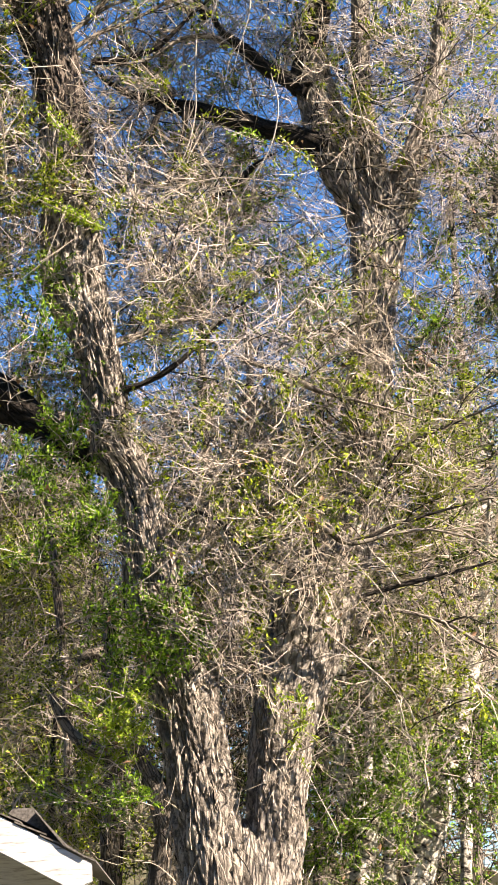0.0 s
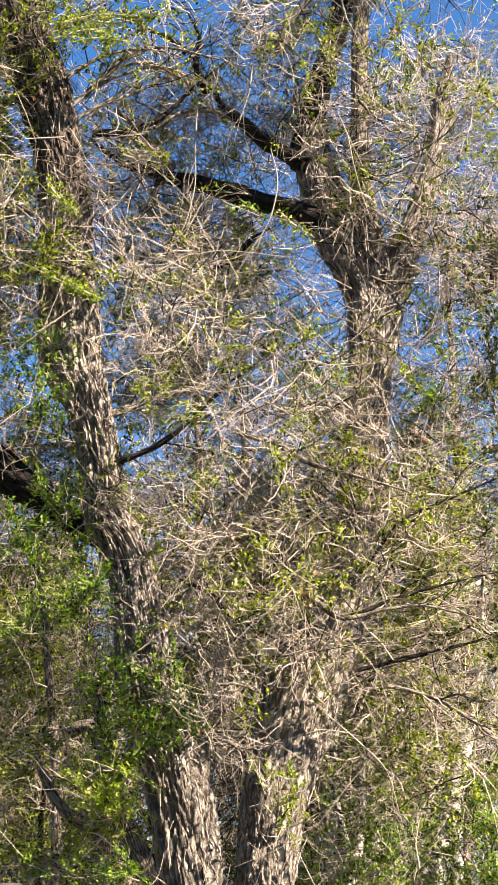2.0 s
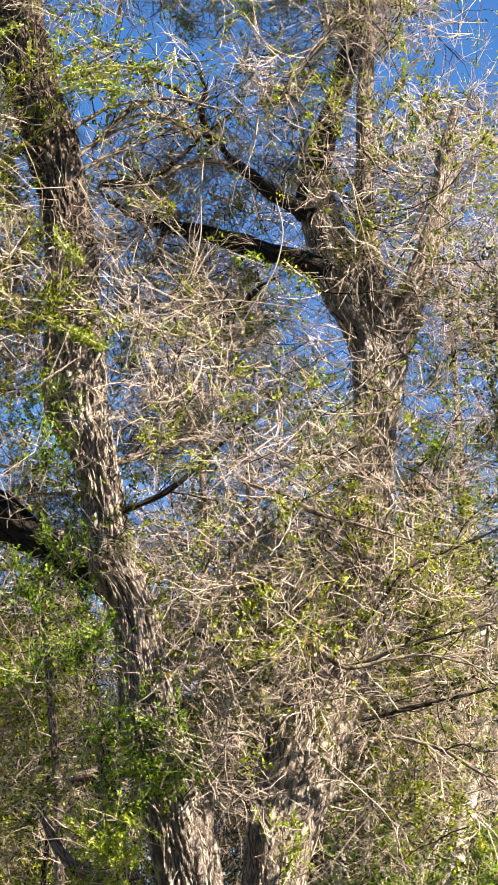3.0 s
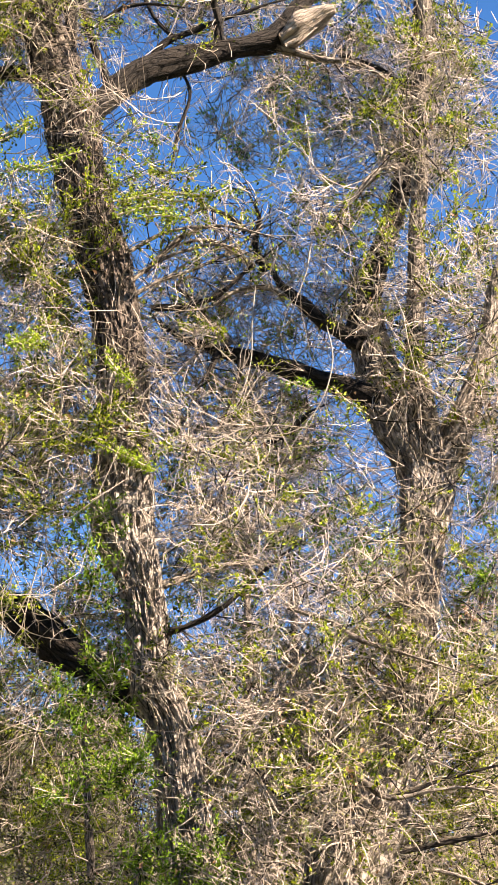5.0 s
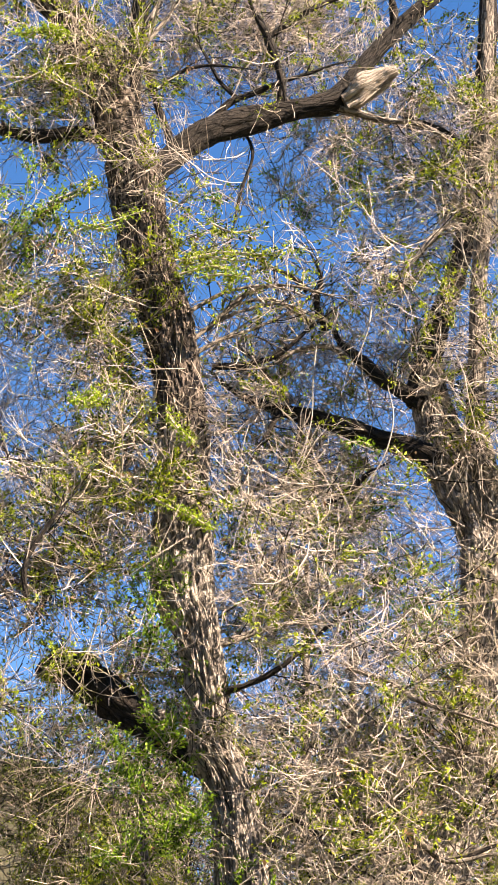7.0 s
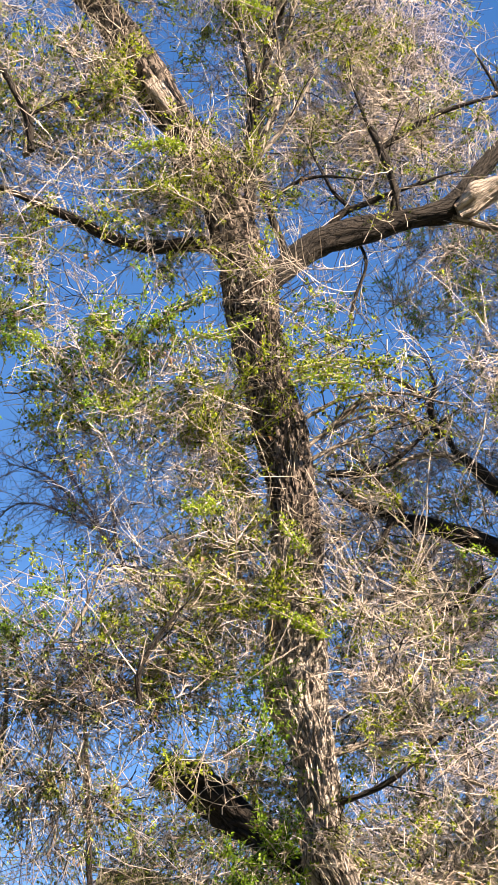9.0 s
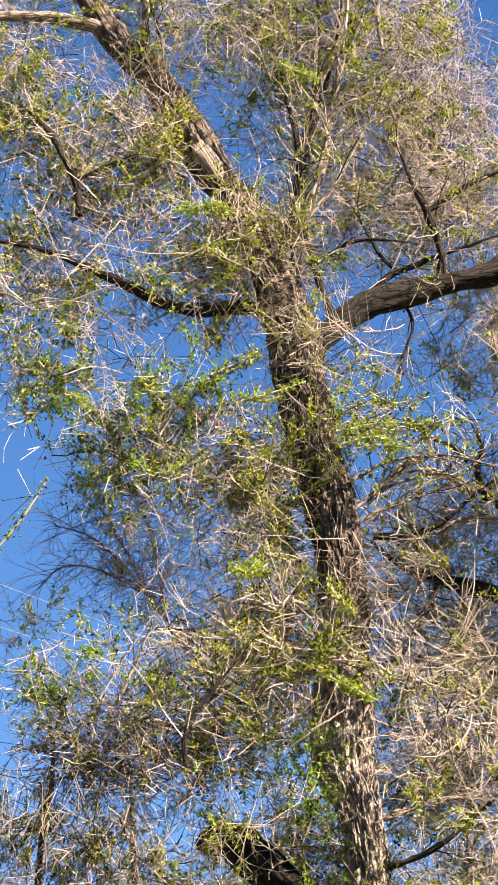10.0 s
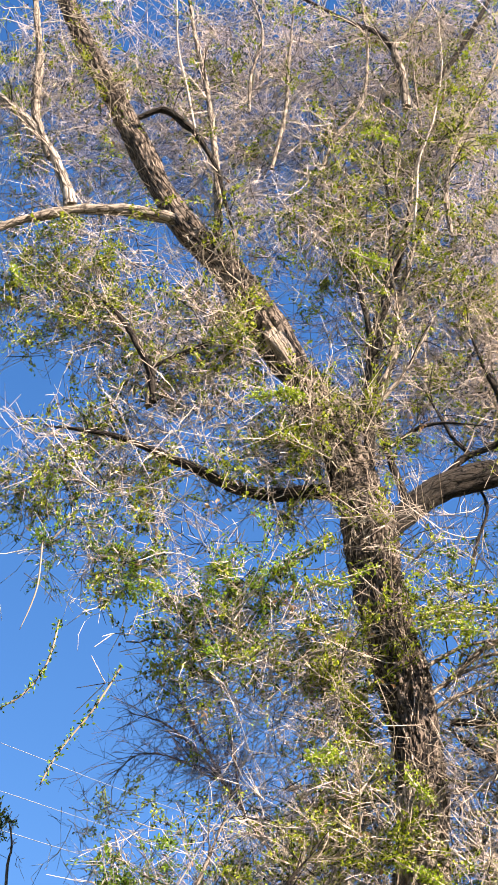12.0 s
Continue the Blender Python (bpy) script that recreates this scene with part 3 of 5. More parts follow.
branch([(0.01, 16.8, 9.58, 0.028), (0.24, 16.8, 9.72, 0.05), (0.38, 16.8, 9.87, 0.05), (0.53, 16.8, 9.98, 0.033)], BARK_DARK_SHADED)
branch([(0.43, 15.3, 10.96, 0.021), (0.39, 15.3, 10.67, 0.026), (0.3, 15.3, 10.38, 0.021)], TWIG_PALE)
branch([(0.57, 15.3, 10.08, 0.015), (0.62, 15.3, 9.73, 0.02), (0.53, 15.3, 9.34, 0.02), (0.32, 15.3, 8.99, 0.015)], TWIG_PALE)
branch([(-0.09, 15.4, 10.57, 0.016), (-0.12, 15.4, 10.17, 0.021), (-0.13, 15.4, 9.76, 0.02), (-0.23, 15.4, 9.37, 0.015), (-0.32, 15.4, 9.21, 0.01)], TWIG_PALE)
branch([(1.91, 16, 9.99, 0.027), (2.15, 16, 10.34, 0.032), (2.33, 16, 10.7, 0.032), (2.58, 16, 11.11, 0.033), (2.67, 16, 11.55, 0.027)], TWIG_PALE)
branch([(1.65, 16.2, 9.87, 0.027), (1.99, 16.2, 10.19, 0.032), (2.34, 16.2, 10.56, 0.027), (2.9, 16.2, 10.72, 0.022)], TWIG_PALE)
branch([(2.24, 16.3, 9.84, 0.022), (2.53, 16.3, 9.97, 0.027), (2.87, 16.3, 10.17, 0.022)], TWIG_PALE)
branch([(2.79, 16, 9.37, 0.053), (2.65, 16, 9.2, 0.058), (2.6, 16, 8.94, 0.052), (2.46, 16, 8.89, 0.026)], BARK_DARK_SHADED)
branch([(-0.5, 16.5, 14.18, 0.055), (-0.51, 16.5, 14.59, 0.056), (-0.64, 16.5, 14.99, 0.056), (-0.72, 16.5, 15.25, 0.05), (-0.84, 16.5, 15.53, 0.044), (-0.99, 16.5, 16.01, 0.038)], BARK_DARK_SHADED)
branch([(-0.67, 16.5, 15.11, 0.038), (-0.47, 16.5, 15.3, 0.05), (-0.22, 16.5, 15.5, 0.044), (0.06, 16.5, 15.66, 0.044), (0.47, 16.5, 15.82, 0.038), (0.79, 16.5, 15.91, 0.032)], BARK_DARK_SHADED)
branch([(0.74, 16.7, 15.41, 0.057), (0.72, 16.7, 15.82, 0.051), (0.64, 16.7, 16.12, 0.045), (0.48, 16.7, 16.5, 0.039)], BARK_DARK_SHADED)
branch([(0.13, 16.4, 14.07, 0.055), (0.34, 16.4, 14.01, 0.048), (0.61, 16.4, 13.92, 0.048), (0.95, 16.4, 13.88, 0.042), (1.35, 16.4, 13.63, 0.042), (1.63, 16.4, 13.33, 0.036), (1.97, 16.4, 13.04, 0.029)], BARK_FINE)
branch([(-1.23, 16.3, 13.83, 0.036), (-1.05, 16.3, 14.08, 0.049), (-0.81, 16.3, 14.2, 0.049), (-0.51, 16.3, 14.35, 0.043), (-0.21, 16.3, 14.47, 0.037), (0.03, 16.3, 14.58, 0.031)], BARK_DARK_SHADED)
branch([(-0.96, 16.3, 14.13, 0.03), (-1.16, 16.3, 14.36, 0.031), (-1.31, 16.3, 14.68, 0.031), (-1.44, 16.3, 14.95, 0.025)], BARK_DARK_SHADED)
branch([(-1.79, 16.2, 14.22, 0.024), (-1.55, 16.2, 14.43, 0.031), (-1.31, 16.2, 14.5, 0.031), (-1.0, 16.2, 14.48, 0.024)], BARK_DARK_SHADED)
branch([(0.6, 15.5, 11.25, 0.012), (0.74, 15.5, 11.45, 0.024), (0.87, 15.5, 11.62, 0.03), (1.02, 15.5, 11.84, 0.034), (1.2, 15.7, 12.1, 0.036), (1.42, 16.0, 12.3, 0.038)][::-1], BARK_FINE)
branch([(-1.77, 16.4, 13.09, 0.047), (-1.67, 16.4, 13.59, 0.06), (-1.85, 16.4, 14.18, 0.061), (-1.99, 16.4, 14.71, 0.055), (-2.06, 16.4, 15.41, 0.044)], BARK_DARK_SHADED)
branch([(-0.94, 16.4, 13.89, 0.024), (-0.79, 16.4, 13.49, 0.024), (-0.9, 16.4, 13.01, 0.029), (-0.97, 16.4, 12.53, 0.018)], BARK_DARK_SHADED)
branch([(0.82, 16.6, 14.12, 0.043), (1.3, 16.6, 13.9, 0.036), (1.77, 16.6, 13.39, 0.03), (2.17, 16.6, 12.89, 0.024)], BARK_DARK_SHADED)
branch([(0.65, 15.8, 11.47, 0.022), (0.87, 15.8, 11.8, 0.039), (1.1, 15.8, 12.04, 0.034), (1.33, 15.8, 12.14, 0.022)], BARK_FINE)
branch([(1.31, 15.6, 12, 0.017), (1.34, 15.6, 11.68, 0.027), (1.43, 15.6, 11.45, 0.022)], TWIG_PALE)
branch([(-1.18, 16, 11.07, 0.028), (-0.96, 16, 11.33, 0.039), (-0.74, 16, 11.53, 0.034), (-0.41, 16, 11.6, 0.028), (-0.02, 16, 11.5, 0.022)], BARK_FINE)
branch([(-1.24, 16.2, 10.87, 0.028), (-0.97, 16.2, 11.13, 0.034), (-0.63, 16.2, 11.39, 0.034), (-0.3, 16.2, 11.46, 0.028), (0.1, 16.2, 11.26, 0.022)], TWIG_PALE)
branch([(-1.13, 16.3, 10.83, 0.039), (-0.79, 16.3, 10.86, 0.05), (-0.46, 16.3, 10.99, 0.045), (-0.13, 16.3, 11.32, 0.04)], BARK_DARK_SHADED)
branch([(-2.12, 16, 13.26, 0.089), (-2.53, 15.89, 13.37, 0.095), (-2.93, 15.77, 13.25, 0.089), (-3.33, 15.66, 13.24, 0.082), (-3.75, 15.54, 13.42, 0.089), (-4.16, 15.43, 13.56, 0.077), (-4.58, 15.31, 13.7, 0.071), (-4.98, 15.2, 13.73, 0.053)], BARK_DARK_SHADED)
branch([(-4.44, 15.6, 17.19, 0.087), (-4.79, 15.48, 17.21, 0.1), (-5.21, 15.37, 17.19, 0.093), (-5.58, 15.25, 17.08, 0.093), (-6, 15.13, 16.87, 0.092), (-6.4, 15.02, 16.6, 0.085), (-6.85, 14.9, 16.29, 0.065)], BARK_FINE)
branch([(-5.68, 15.4, 17.3, 0.087), (-5.78, 15.4, 17.64, 0.088), (-6.06, 15.4, 18.25, 0.083), (-6.44, 15.4, 18.83, 0.091), (-6.88, 15.4, 19.31, 0.093), (-7.42, 15.4, 19.8, 0.072)], BARK)
branch([(-6.06, 15.4, 18.15, 0.055), (-6.34, 15.4, 18.87, 0.07), (-6.43, 15.4, 19.5, 0.086), (-6.5, 15.4, 20.16, 0.08), (-6.67, 15.4, 20.96, 0.074), (-6.83, 15.4, 21.91, 0.061)], BARK_FINE)
branch([(-4.96, 15.5, 15.83, 0.026), (-5.34, 15.5, 15.97, 0.045), (-5.74, 15.5, 15.92, 0.045), (-6.19, 15.5, 15.84, 0.039)], TWIG_PALE)
branch([(-4.37, 15.4, 14.2, 0.049), (-4.42, 15.4, 14.71, 0.062), (-4.59, 15.4, 15.09, 0.056), (-4.83, 15.4, 15.45, 0.044), (-5.02, 15.4, 15.7, 0.026)], BARK_FINE)
branch([(-4.46, 15.5, 14.84, 0.031), (-4.18, 15.5, 14.95, 0.031), (-3.81, 15.5, 15.14, 0.025)], BARK_DARK_SHADED)
branch([(-5.1, 15.6, 19, 0.035), (-4.79, 15.6, 19.13, 0.056), (-4.47, 15.6, 18.83, 0.063), (-4.31, 15.6, 18.63, 0.062), (-4.01, 15.6, 18.02, 0.054), (-3.85, 15.6, 17.44, 0.053)], BARK_DARK_SHADED)
branch([(-3.92, 15.7, 16.98, 0.066), (-3.99, 15.7, 17.74, 0.061), (-4.14, 15.7, 18.73, 0.056), (-4.32, 15.7, 19.67, 0.057), (-4.57, 15.7, 20.67, 0.051), (-4.77, 15.7, 21.72, 0.045)], BARK_FINE)
branch([(-4.38, 15.7, 18.85, 0.042), (-4.58, 15.7, 19.69, 0.05), (-4.77, 15.7, 20.47, 0.051), (-4.91, 15.7, 21.62, 0.045)], TWIG_PALE)
branch([(-2.3, 16, 13.98, 0.085), (-2.14, 16, 14.45, 0.092), (-2.02, 16, 14.92, 0.075), (-1.92, 16, 15.24, 0.05)], BARK_DARK_SHADED)
branch([(-2.02, 16, 13.82, 0.078), (-2.05, 16, 14.44, 0.074), (-2.04, 16, 15, 0.069), (-2.1, 16, 15.67, 0.057), (-2.22, 16, 16.19, 0.045), (-2.34, 16, 16.73, 0.033)], BARK_DARK_SHADED)
branch([(-2, 16.2, 14.76, 0.05), (-1.83, 16.2, 15.58, 0.057), (-1.78, 16.2, 16.44, 0.052), (-1.65, 16.2, 17.24, 0.047), (-1.44, 16.2, 18.18, 0.041), (-1.25, 16.2, 18.95, 0.035)], BARK_FINE)
branch([(-1.64, 15.8, 16.95, 0.033), (-1.61, 15.8, 17.59, 0.047), (-1.6, 15.8, 18.21, 0.047), (-1.44, 15.8, 18.94, 0.041), (-1.36, 15.8, 19.86, 0.035), (-1.4, 15.8, 20.51, 0.029)], TWIG_PALE)
branch([(-1.8, 16, 19.39, 0.063), (-1.88, 16, 20.03, 0.072), (-2, 16, 20.53, 0.065), (-1.84, 16, 20.79, 0.044), (-1.6, 16, 21.38, 0.037)], BARK_FINE)
branch([(-1.98, 16, 20.47, 0.051), (-2.21, 16, 20.82, 0.051), (-2.59, 16, 21.08, 0.044), (-3.22, 16, 21.6, 0.045)], BARK_DARK_SHADED)
branch([(-1.46, 16, 19.78, 0.028), (-1.12, 16, 20.5, 0.05), (-0.83, 16, 21.25, 0.051), (-0.69, 16, 21.81, 0.045)], BARK_DARK_SHADED)
branch([(-1.43, 16.3, 17.42, 0.027), (-1.3, 16.3, 17.88, 0.034), (-1.03, 16.3, 18.25, 0.034), (-1.25, 16.3, 18.86, 0.028)], TWIG_PALE)
branch([(-3.64, 15.2, 8.06, 0.02), (-3.49, 15.2, 8.41, 0.03), (-3.24, 15.2, 8.96, 0.026)], TWIG_PALE)
branch([(-2.62, 15.3, 7.93, 0.025), (-2.65, 15.3, 8.25, 0.035), (-2.5, 15.3, 8.58, 0.035), (-2.32, 15.3, 8.86, 0.025)], BARK_DARK_SHADED)
branch([(-3.29, 15.3, 8.57, 0.02), (-3.21, 15.3, 8.8, 0.031), (-3.11, 15.3, 9.14, 0.021)], BARK_FINE)
branch([(-4.27, 15.2, 14.09, 0.042), (-4.35, 15.2, 14.52, 0.054), (-4.55, 15.2, 14.92, 0.055), (-4.75, 15.2, 15.28, 0.049), (-4.97, 15.2, 15.53, 0.037)], BARK_DARK_SHADED)
branch([(-4.36, 15.2, 14.56, 0.024), (-4.07, 15.2, 14.75, 0.024), (-3.78, 15.2, 14.9, 0.018)], BARK_DARK_SHADED)
branch([(-3.17, 15.3, 11.4, 0.017), (-2.93, 15.3, 11.93, 0.022), (-2.84, 15.3, 12.2, 0.017)], TWIG_PALE)
branch([(-4.78, 15.3, 12.96, 0.023), (-4.43, 15.3, 13.03, 0.023), (-4.07, 15.3, 12.99, 0.029), (-3.72, 15.3, 12.73, 0.023)], TWIG_PALE)
branch([(-3.78, 15.3, 13.26, 0.018), (-4.06, 15.3, 13.13, 0.023), (-4.58, 15.3, 12.92, 0.029), (-5.03, 15.3, 13.15, 0.029), (-5.79, 15.3, 12.95, 0.024)], TWIG_PALE)
branch([(-2.02, 16, 14.44, 0.043), (-1.93, 16, 14.84, 0.037), (-1.85, 16, 15.32, 0.031), (-1.79, 16, 15.85, 0.026), (-1.86, 16, 16.44, 0.02)], BARK_FINE)
branch([(-1.94, 15.9, 14.56, 0.031), (-1.77, 15.9, 14.83, 0.031), (-1.66, 15.9, 15.03, 0.025), (-1.51, 15.9, 15.39, 0.025), (-1.39, 15.9, 15.74, 0.019)], BARK_FINE)
branch([(-2.1, 16.1, 14.84, 0.05), (-2.09, 16.1, 15.34, 0.057), (-2.04, 16.1, 16.01, 0.052), (-1.93, 16.1, 16.8, 0.046), (-1.96, 16.1, 17.63, 0.04), (-2.06, 16.1, 18.51, 0.035)], BARK_DARK_SHADED)
branch([(-1.92, 16.1, 16.71, 0.046), (-1.71, 16.1, 17.43, 0.047), (-1.7, 16.1, 18.09, 0.041), (-1.62, 16.1, 18.98, 0.035), (-1.72, 16.1, 19.92, 0.029)], BARK_FINE)
branch([(-2.85, 16, 18.06, 0.027), (-2.69, 16, 18.84, 0.035), (-2.37, 16, 19.54, 0.035), (-2.34, 16, 20.5, 0.036), (-2.46, 16, 21.52, 0.03)], BARK_FINE)
branch([(-3.43, 16, 18.4, 0.028), (-3.33, 16, 19.4, 0.036), (-3.35, 16, 20.26, 0.036), (-3.36, 16, 21.38, 0.03)], BARK_FINE)
branch([(-3.75, 15.8, 19.22, 0.021), (-3.78, 15.8, 19.96, 0.029), (-3.69, 15.8, 20.71, 0.029), (-3.96, 15.8, 21.65, 0.023)], BARK_FINE)
branch([(-1.2, 16, 17.12, 0.026), (-1.28, 16, 17.96, 0.04), (-1.1, 16, 18.93, 0.041), (-0.76, 16, 19.93, 0.035), (-0.62, 16, 20.68, 0.029)], BARK_FINE)
branch([(-2.04, 16.2, 14.95, 0.037), (-2.02, 16.2, 15.68, 0.051), (-1.92, 16.2, 16.44, 0.052), (-1.77, 16.2, 17.32, 0.046), (-1.73, 16.2, 18.05, 0.04)], BARK_DARK_SHADED)
branch([(-0.77, 16.2, 15.16, 0.044), (-0.61, 16.2, 14.76, 0.056), (-0.49, 16.2, 14.29, 0.055), (-0.46, 16.2, 14.1, 0.048)], BARK_DARK_SHADED)
branch([(-2.07, 15.5, 12.12, 0.022), (-1.78, 15.5, 11.82, 0.028), (-1.58, 15.5, 11.7, 0.022), (-1.44, 15.5, 11.57, 0.016)], TWIG_PALE)
branch([(-2.71, 15.5, 10.95, 0.016), (-2.4, 15.5, 11.15, 0.027), (-2.08, 15.5, 11.21, 0.022), (-1.81, 15.5, 11.34, 0.016)], TWIG_PALE)
branch([(0.41, 15.5, 7.69, 0.02), (0.7, 15.5, 7.57, 0.025), (1.11, 15.5, 7.76, 0.02), (1.27, 15.5, 7.87, 0.015)], TWIG_PALE)
branch([(0.49, 15.4, 6.3, 0.014), (0.66, 15.4, 5.95, 0.019), (0.74, 15.4, 5.55, 0.019), (0.54, 15.4, 5.41, 0.014)], BARK_DARK_SHADED)
branch([(-0.34, 15.5, 6.07, 0.019), (-0.1, 15.5, 5.96, 0.029), (0.08, 15.5, 5.75, 0.029), (0.36, 15.5, 5.59, 0.019)], BARK_DARK_SHADED)
# a snag of crooked dead boughs between the two stems
for bough in (
        [(-1.37, 15.9, 11.21, 0.028), (-1.21, 15.97, 11.37, 0.026), (-0.97, 16.05, 11.56, 0.026), (-0.58, 16.12, 11.67, 0.026), (-0.27, 16.2, 11.62, 0.02)],
        [(-1.32, 15.9, 10.89, 0.027), (-1.12, 15.97, 11.12, 0.026), (-0.88, 16.05, 11.31, 0.026), (-0.47, 16.12, 11.46, 0.026), (-0.18, 16.2, 11.39, 0.02)],
        [(-1.28, 15.9, 10.75, 0.027), (-1.01, 16.0, 10.98, 0.026), (-0.68, 16.1, 11.17, 0.026), (-0.3, 16.2, 11.46, 0.027), (-0.07, 16.3, 11.72, 0.02)],
        [(-0.13, 16.4, 11.38, 0.045), (-0.36, 16.35, 11.55, 0.036), (-0.59, 16.3, 11.62, 0.032), (-0.89, 16.25, 11.52, 0.028), (-1.08, 16.2, 11.26, 0.02)],
        [(-0.34, 16.5, 10.53, 0.045), (-0.54, 16.44, 10.75, 0.036), (-0.74, 16.38, 10.98, 0.032), (-0.89, 16.32, 11.1, 0.028), (-0.74, 16.26, 11.17, 0.026), (-0.52, 16.2, 11.03, 0.02)],
        [(0.21, 16.5, 11.05, 0.045), (0.04, 16.43, 11.14, 0.042), (-0.27, 16.35, 11.06, 0.036), (-0.57, 16.27, 10.82, 0.028), (-0.84, 16.2, 10.74, 0.02)]):
    branch(bough, BARK_FINE)
for bough in (
        [(-0.01, 16.4, 11.32, 0.051), (-0.1, 16.37, 11.63, 0.046), (-0.05, 16.33, 11.88, 0.04), (-0.13, 16.3, 12.09, 0.03)],
        [(-0.19, 16.4, 11.78, 0.04), (-0.36, 16.33, 11.91, 0.036), (-0.59, 16.27, 11.97, 0.032), (-0.76, 16.2, 11.85, 0.026)],
        [(-0.46, 16.5, 10.44, 0.045), (-0.56, 16.4, 10.16, 0.032), (-0.66, 16.3, 9.92, 0.026), (-0.74, 16.2, 9.63, 0.02)],
        [(-0.23, 16.5, 10.41, 0.045), (-0.26, 16.4, 10.1, 0.032), (-0.33, 16.3, 9.8, 0.026), (-0.38, 16.2, 9.57, 0.02)]):
    branch(bough, BARK_DARK_SHADED)
limb("bare_patch", [(-3.27, 15.82, 15.66, 0.05), (-3.17, 15.8, 15.5, 0.125), (-3.04, 15.8, 15.28, 0.15), (-2.93, 15.8, 15.08, 0.13), (-2.84, 15.82, 14.94, 0.045)], WOOD, tree, 24, 0.03, 0.1, 0.006, "strip of bare pale wood where bark is gone")


def shag(parent, points, per_metre, length=0.5, thick=0.0045, mat=None):
    """Vine stems and loose bark strips that cling to a trunk and hang along it."""
    q = spline(points, 0.05)
    n = int(per_metre * 0.05 * len(q))
    i = rng.integers(1, len(q) - 2, n)
    tang = unit(q[i + 1, :3] - q[i, :3])
    out = unit(np.cross(tang, rng.normal(0, 1, (n, 3))))
    start = q[i, :3] + out * q[i, 3:4] * rng.uniform(0.93, 1.1, (n, 1))
    way = tang * np.where(rng.uniform(0, 1, (n, 1)) < 0.5, 1, -1) + out * rng.normal(0.05, 0.22, (n, 1))
    line = strands(start, way, length * rng.uniform(0.3, 1.1, n), 7, 0.2, np.zeros(3))
    v, f = tubes(line, thick * np.exp(rng.normal(-0.1, 0.45, n)))
    tagged(mesh_object("clinging_stem", v, f, mat or TWIG, parent), kind="stuff")


def flake(parent, sides, count, mat, proud=0.012):
    """Ragged ridges of bark that stand off a limb's surface and lift at their lower ends."""
    me = parent.data
    co = np.empty(len(me.vertices) * 3, np.float32)
    me.vertices.foreach_get("co", co)
    k = sides + 1
    rows = (len(co) // 3 - 2) // k
    grid = co.reshape(-1, 3)[:rows * k].reshape(rows, k, 3)
    heart = grid[:, :sides].mean(1)
    seen = np.nonzero(heart[:, 2] > 2.4)[0]
    verts, uvs, faces = [], [], []
    for _ in range(count):
        tall = int(rng.integers(4, 12))
        i0 = int(rng.integers(seen[0], max(seen[0] + 1, rows - tall - 1)))
        j0, wide = rng.uniform(0, sides), rng.uniform(0.9, 2.4)
        lift, drift = proud * rng.uniform(0.5, 1.3), rng.normal(0, 0.12)
        shift = rng.uniform(0, 3, 2)
        base = len(verts)
        for n in range(5):
            u = n / 4
            i = i0 + int(round(u * (tall - 1)))
            j = j0 + drift * u * tall + rng.normal(0, 0.3)
            half = wide * (math.sin(math.pi * (0.1 + 0.82 * u)) + 0.1) * rng.uniform(0.6, 1.2) / 2
            for m in (-1, 0, 1):
                p = grid[i, int(round(j + m * half)) % sides]
                out = p - heart[i]
                out = out / np.linalg.norm(out)
                high = lift * (1.2 - u) if m == 0 else rng.uniform(-0.006, 0.004)
                verts.append(p + out * high)
                uvs.append((0.015 * (j + m * half) + shift[0], 0.03 * i + shift[1]))
        for n in range(4):
            for m in (0, 1):
                a = base + n * 3 + m
                faces.append((a, a + 1, a + 4, a + 3))
    tagged(mesh_object("bark_ridge", verts, faces, mat, parent, smooth=False, uvs=uvs), kind="stuff")


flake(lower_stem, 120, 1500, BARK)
flake(upper_stem, 96, 700, BARK_BROWN_SHADED)
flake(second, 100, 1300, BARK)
flake(leader, 64, 900, BARK_BROWN_SHADED, 0.009)
shag(lower_stem, STEM[:26], 70)
shag(upper_stem, STEM[25:], 30)
shag(upper_stem, STEM[22:], 110, mat=TWIG_DARK_SHADED)
shag(second, SECOND, 50)
shag(leader, LEADER[:6], 60, mat=TWIG_DARK_SHADED)
shag(leader, LEADER, 12)
shag(second, SECOND[16:], 50, mat=TWIG_DARK_SHADED)

# ---- the crown: twigs and leaves, part by part ----
# pale twigs raised in the middle tangle, painting in the sun they catch
brush(tree, (0.24, 16.5, 7.31), (1.35, 1, 0.83), 1.66, 0.22, thick=0.0082, length=0.6, curl=0.3, pale=0.2)
brush(tree, (0.1, 16.3, 6.38), (1.22, 0.9, 0.58), 1.51, 0.22, thick=0.0082, length=0.6, curl=0.3, pale=0.2)
brush(tree, (1.89, 16.6, 6.83), (0.78, 1.2, 1.04), 1.0, 0.6, pale=0.0)
brush(tree, (2.34, 17.3, 7.61), (0.55, 0.9, 1.91), 0.6, 0.2, mats=TWIG_DARK_SHADED, leaf_mat=LEAF_GREEN)
brush(tree, (1.6, 16.7, 5.58), (1.02, 1, 0.63), 1.2, 0.36)
brush(tree, (0.49, 16.9, 5.89), (0.68, 0.7, 0.59), 1.01, 0.2, pale=0.2)
brush(tree, (1.58, 16, 4.67), (0.77, 1, 0.49), 0.8, 0.4)
brush(tree, (1.01, 16.8, 4.14), (0.85, 1, 0.71), 0.6, 0.6, leaf_mat=LEAF_GREEN)
brush(tree, (0.88, 17.2, 3.35), (0.61, 0.8, 0.41), 0.6, 0.5, leaf_mat=LEAF_GREEN)
brush(tree, (0.48, 15.5, 4.15), (0.32, 0.4, 0.28), 0.5, 0.35, leaf_mat=LEAF_LIME)
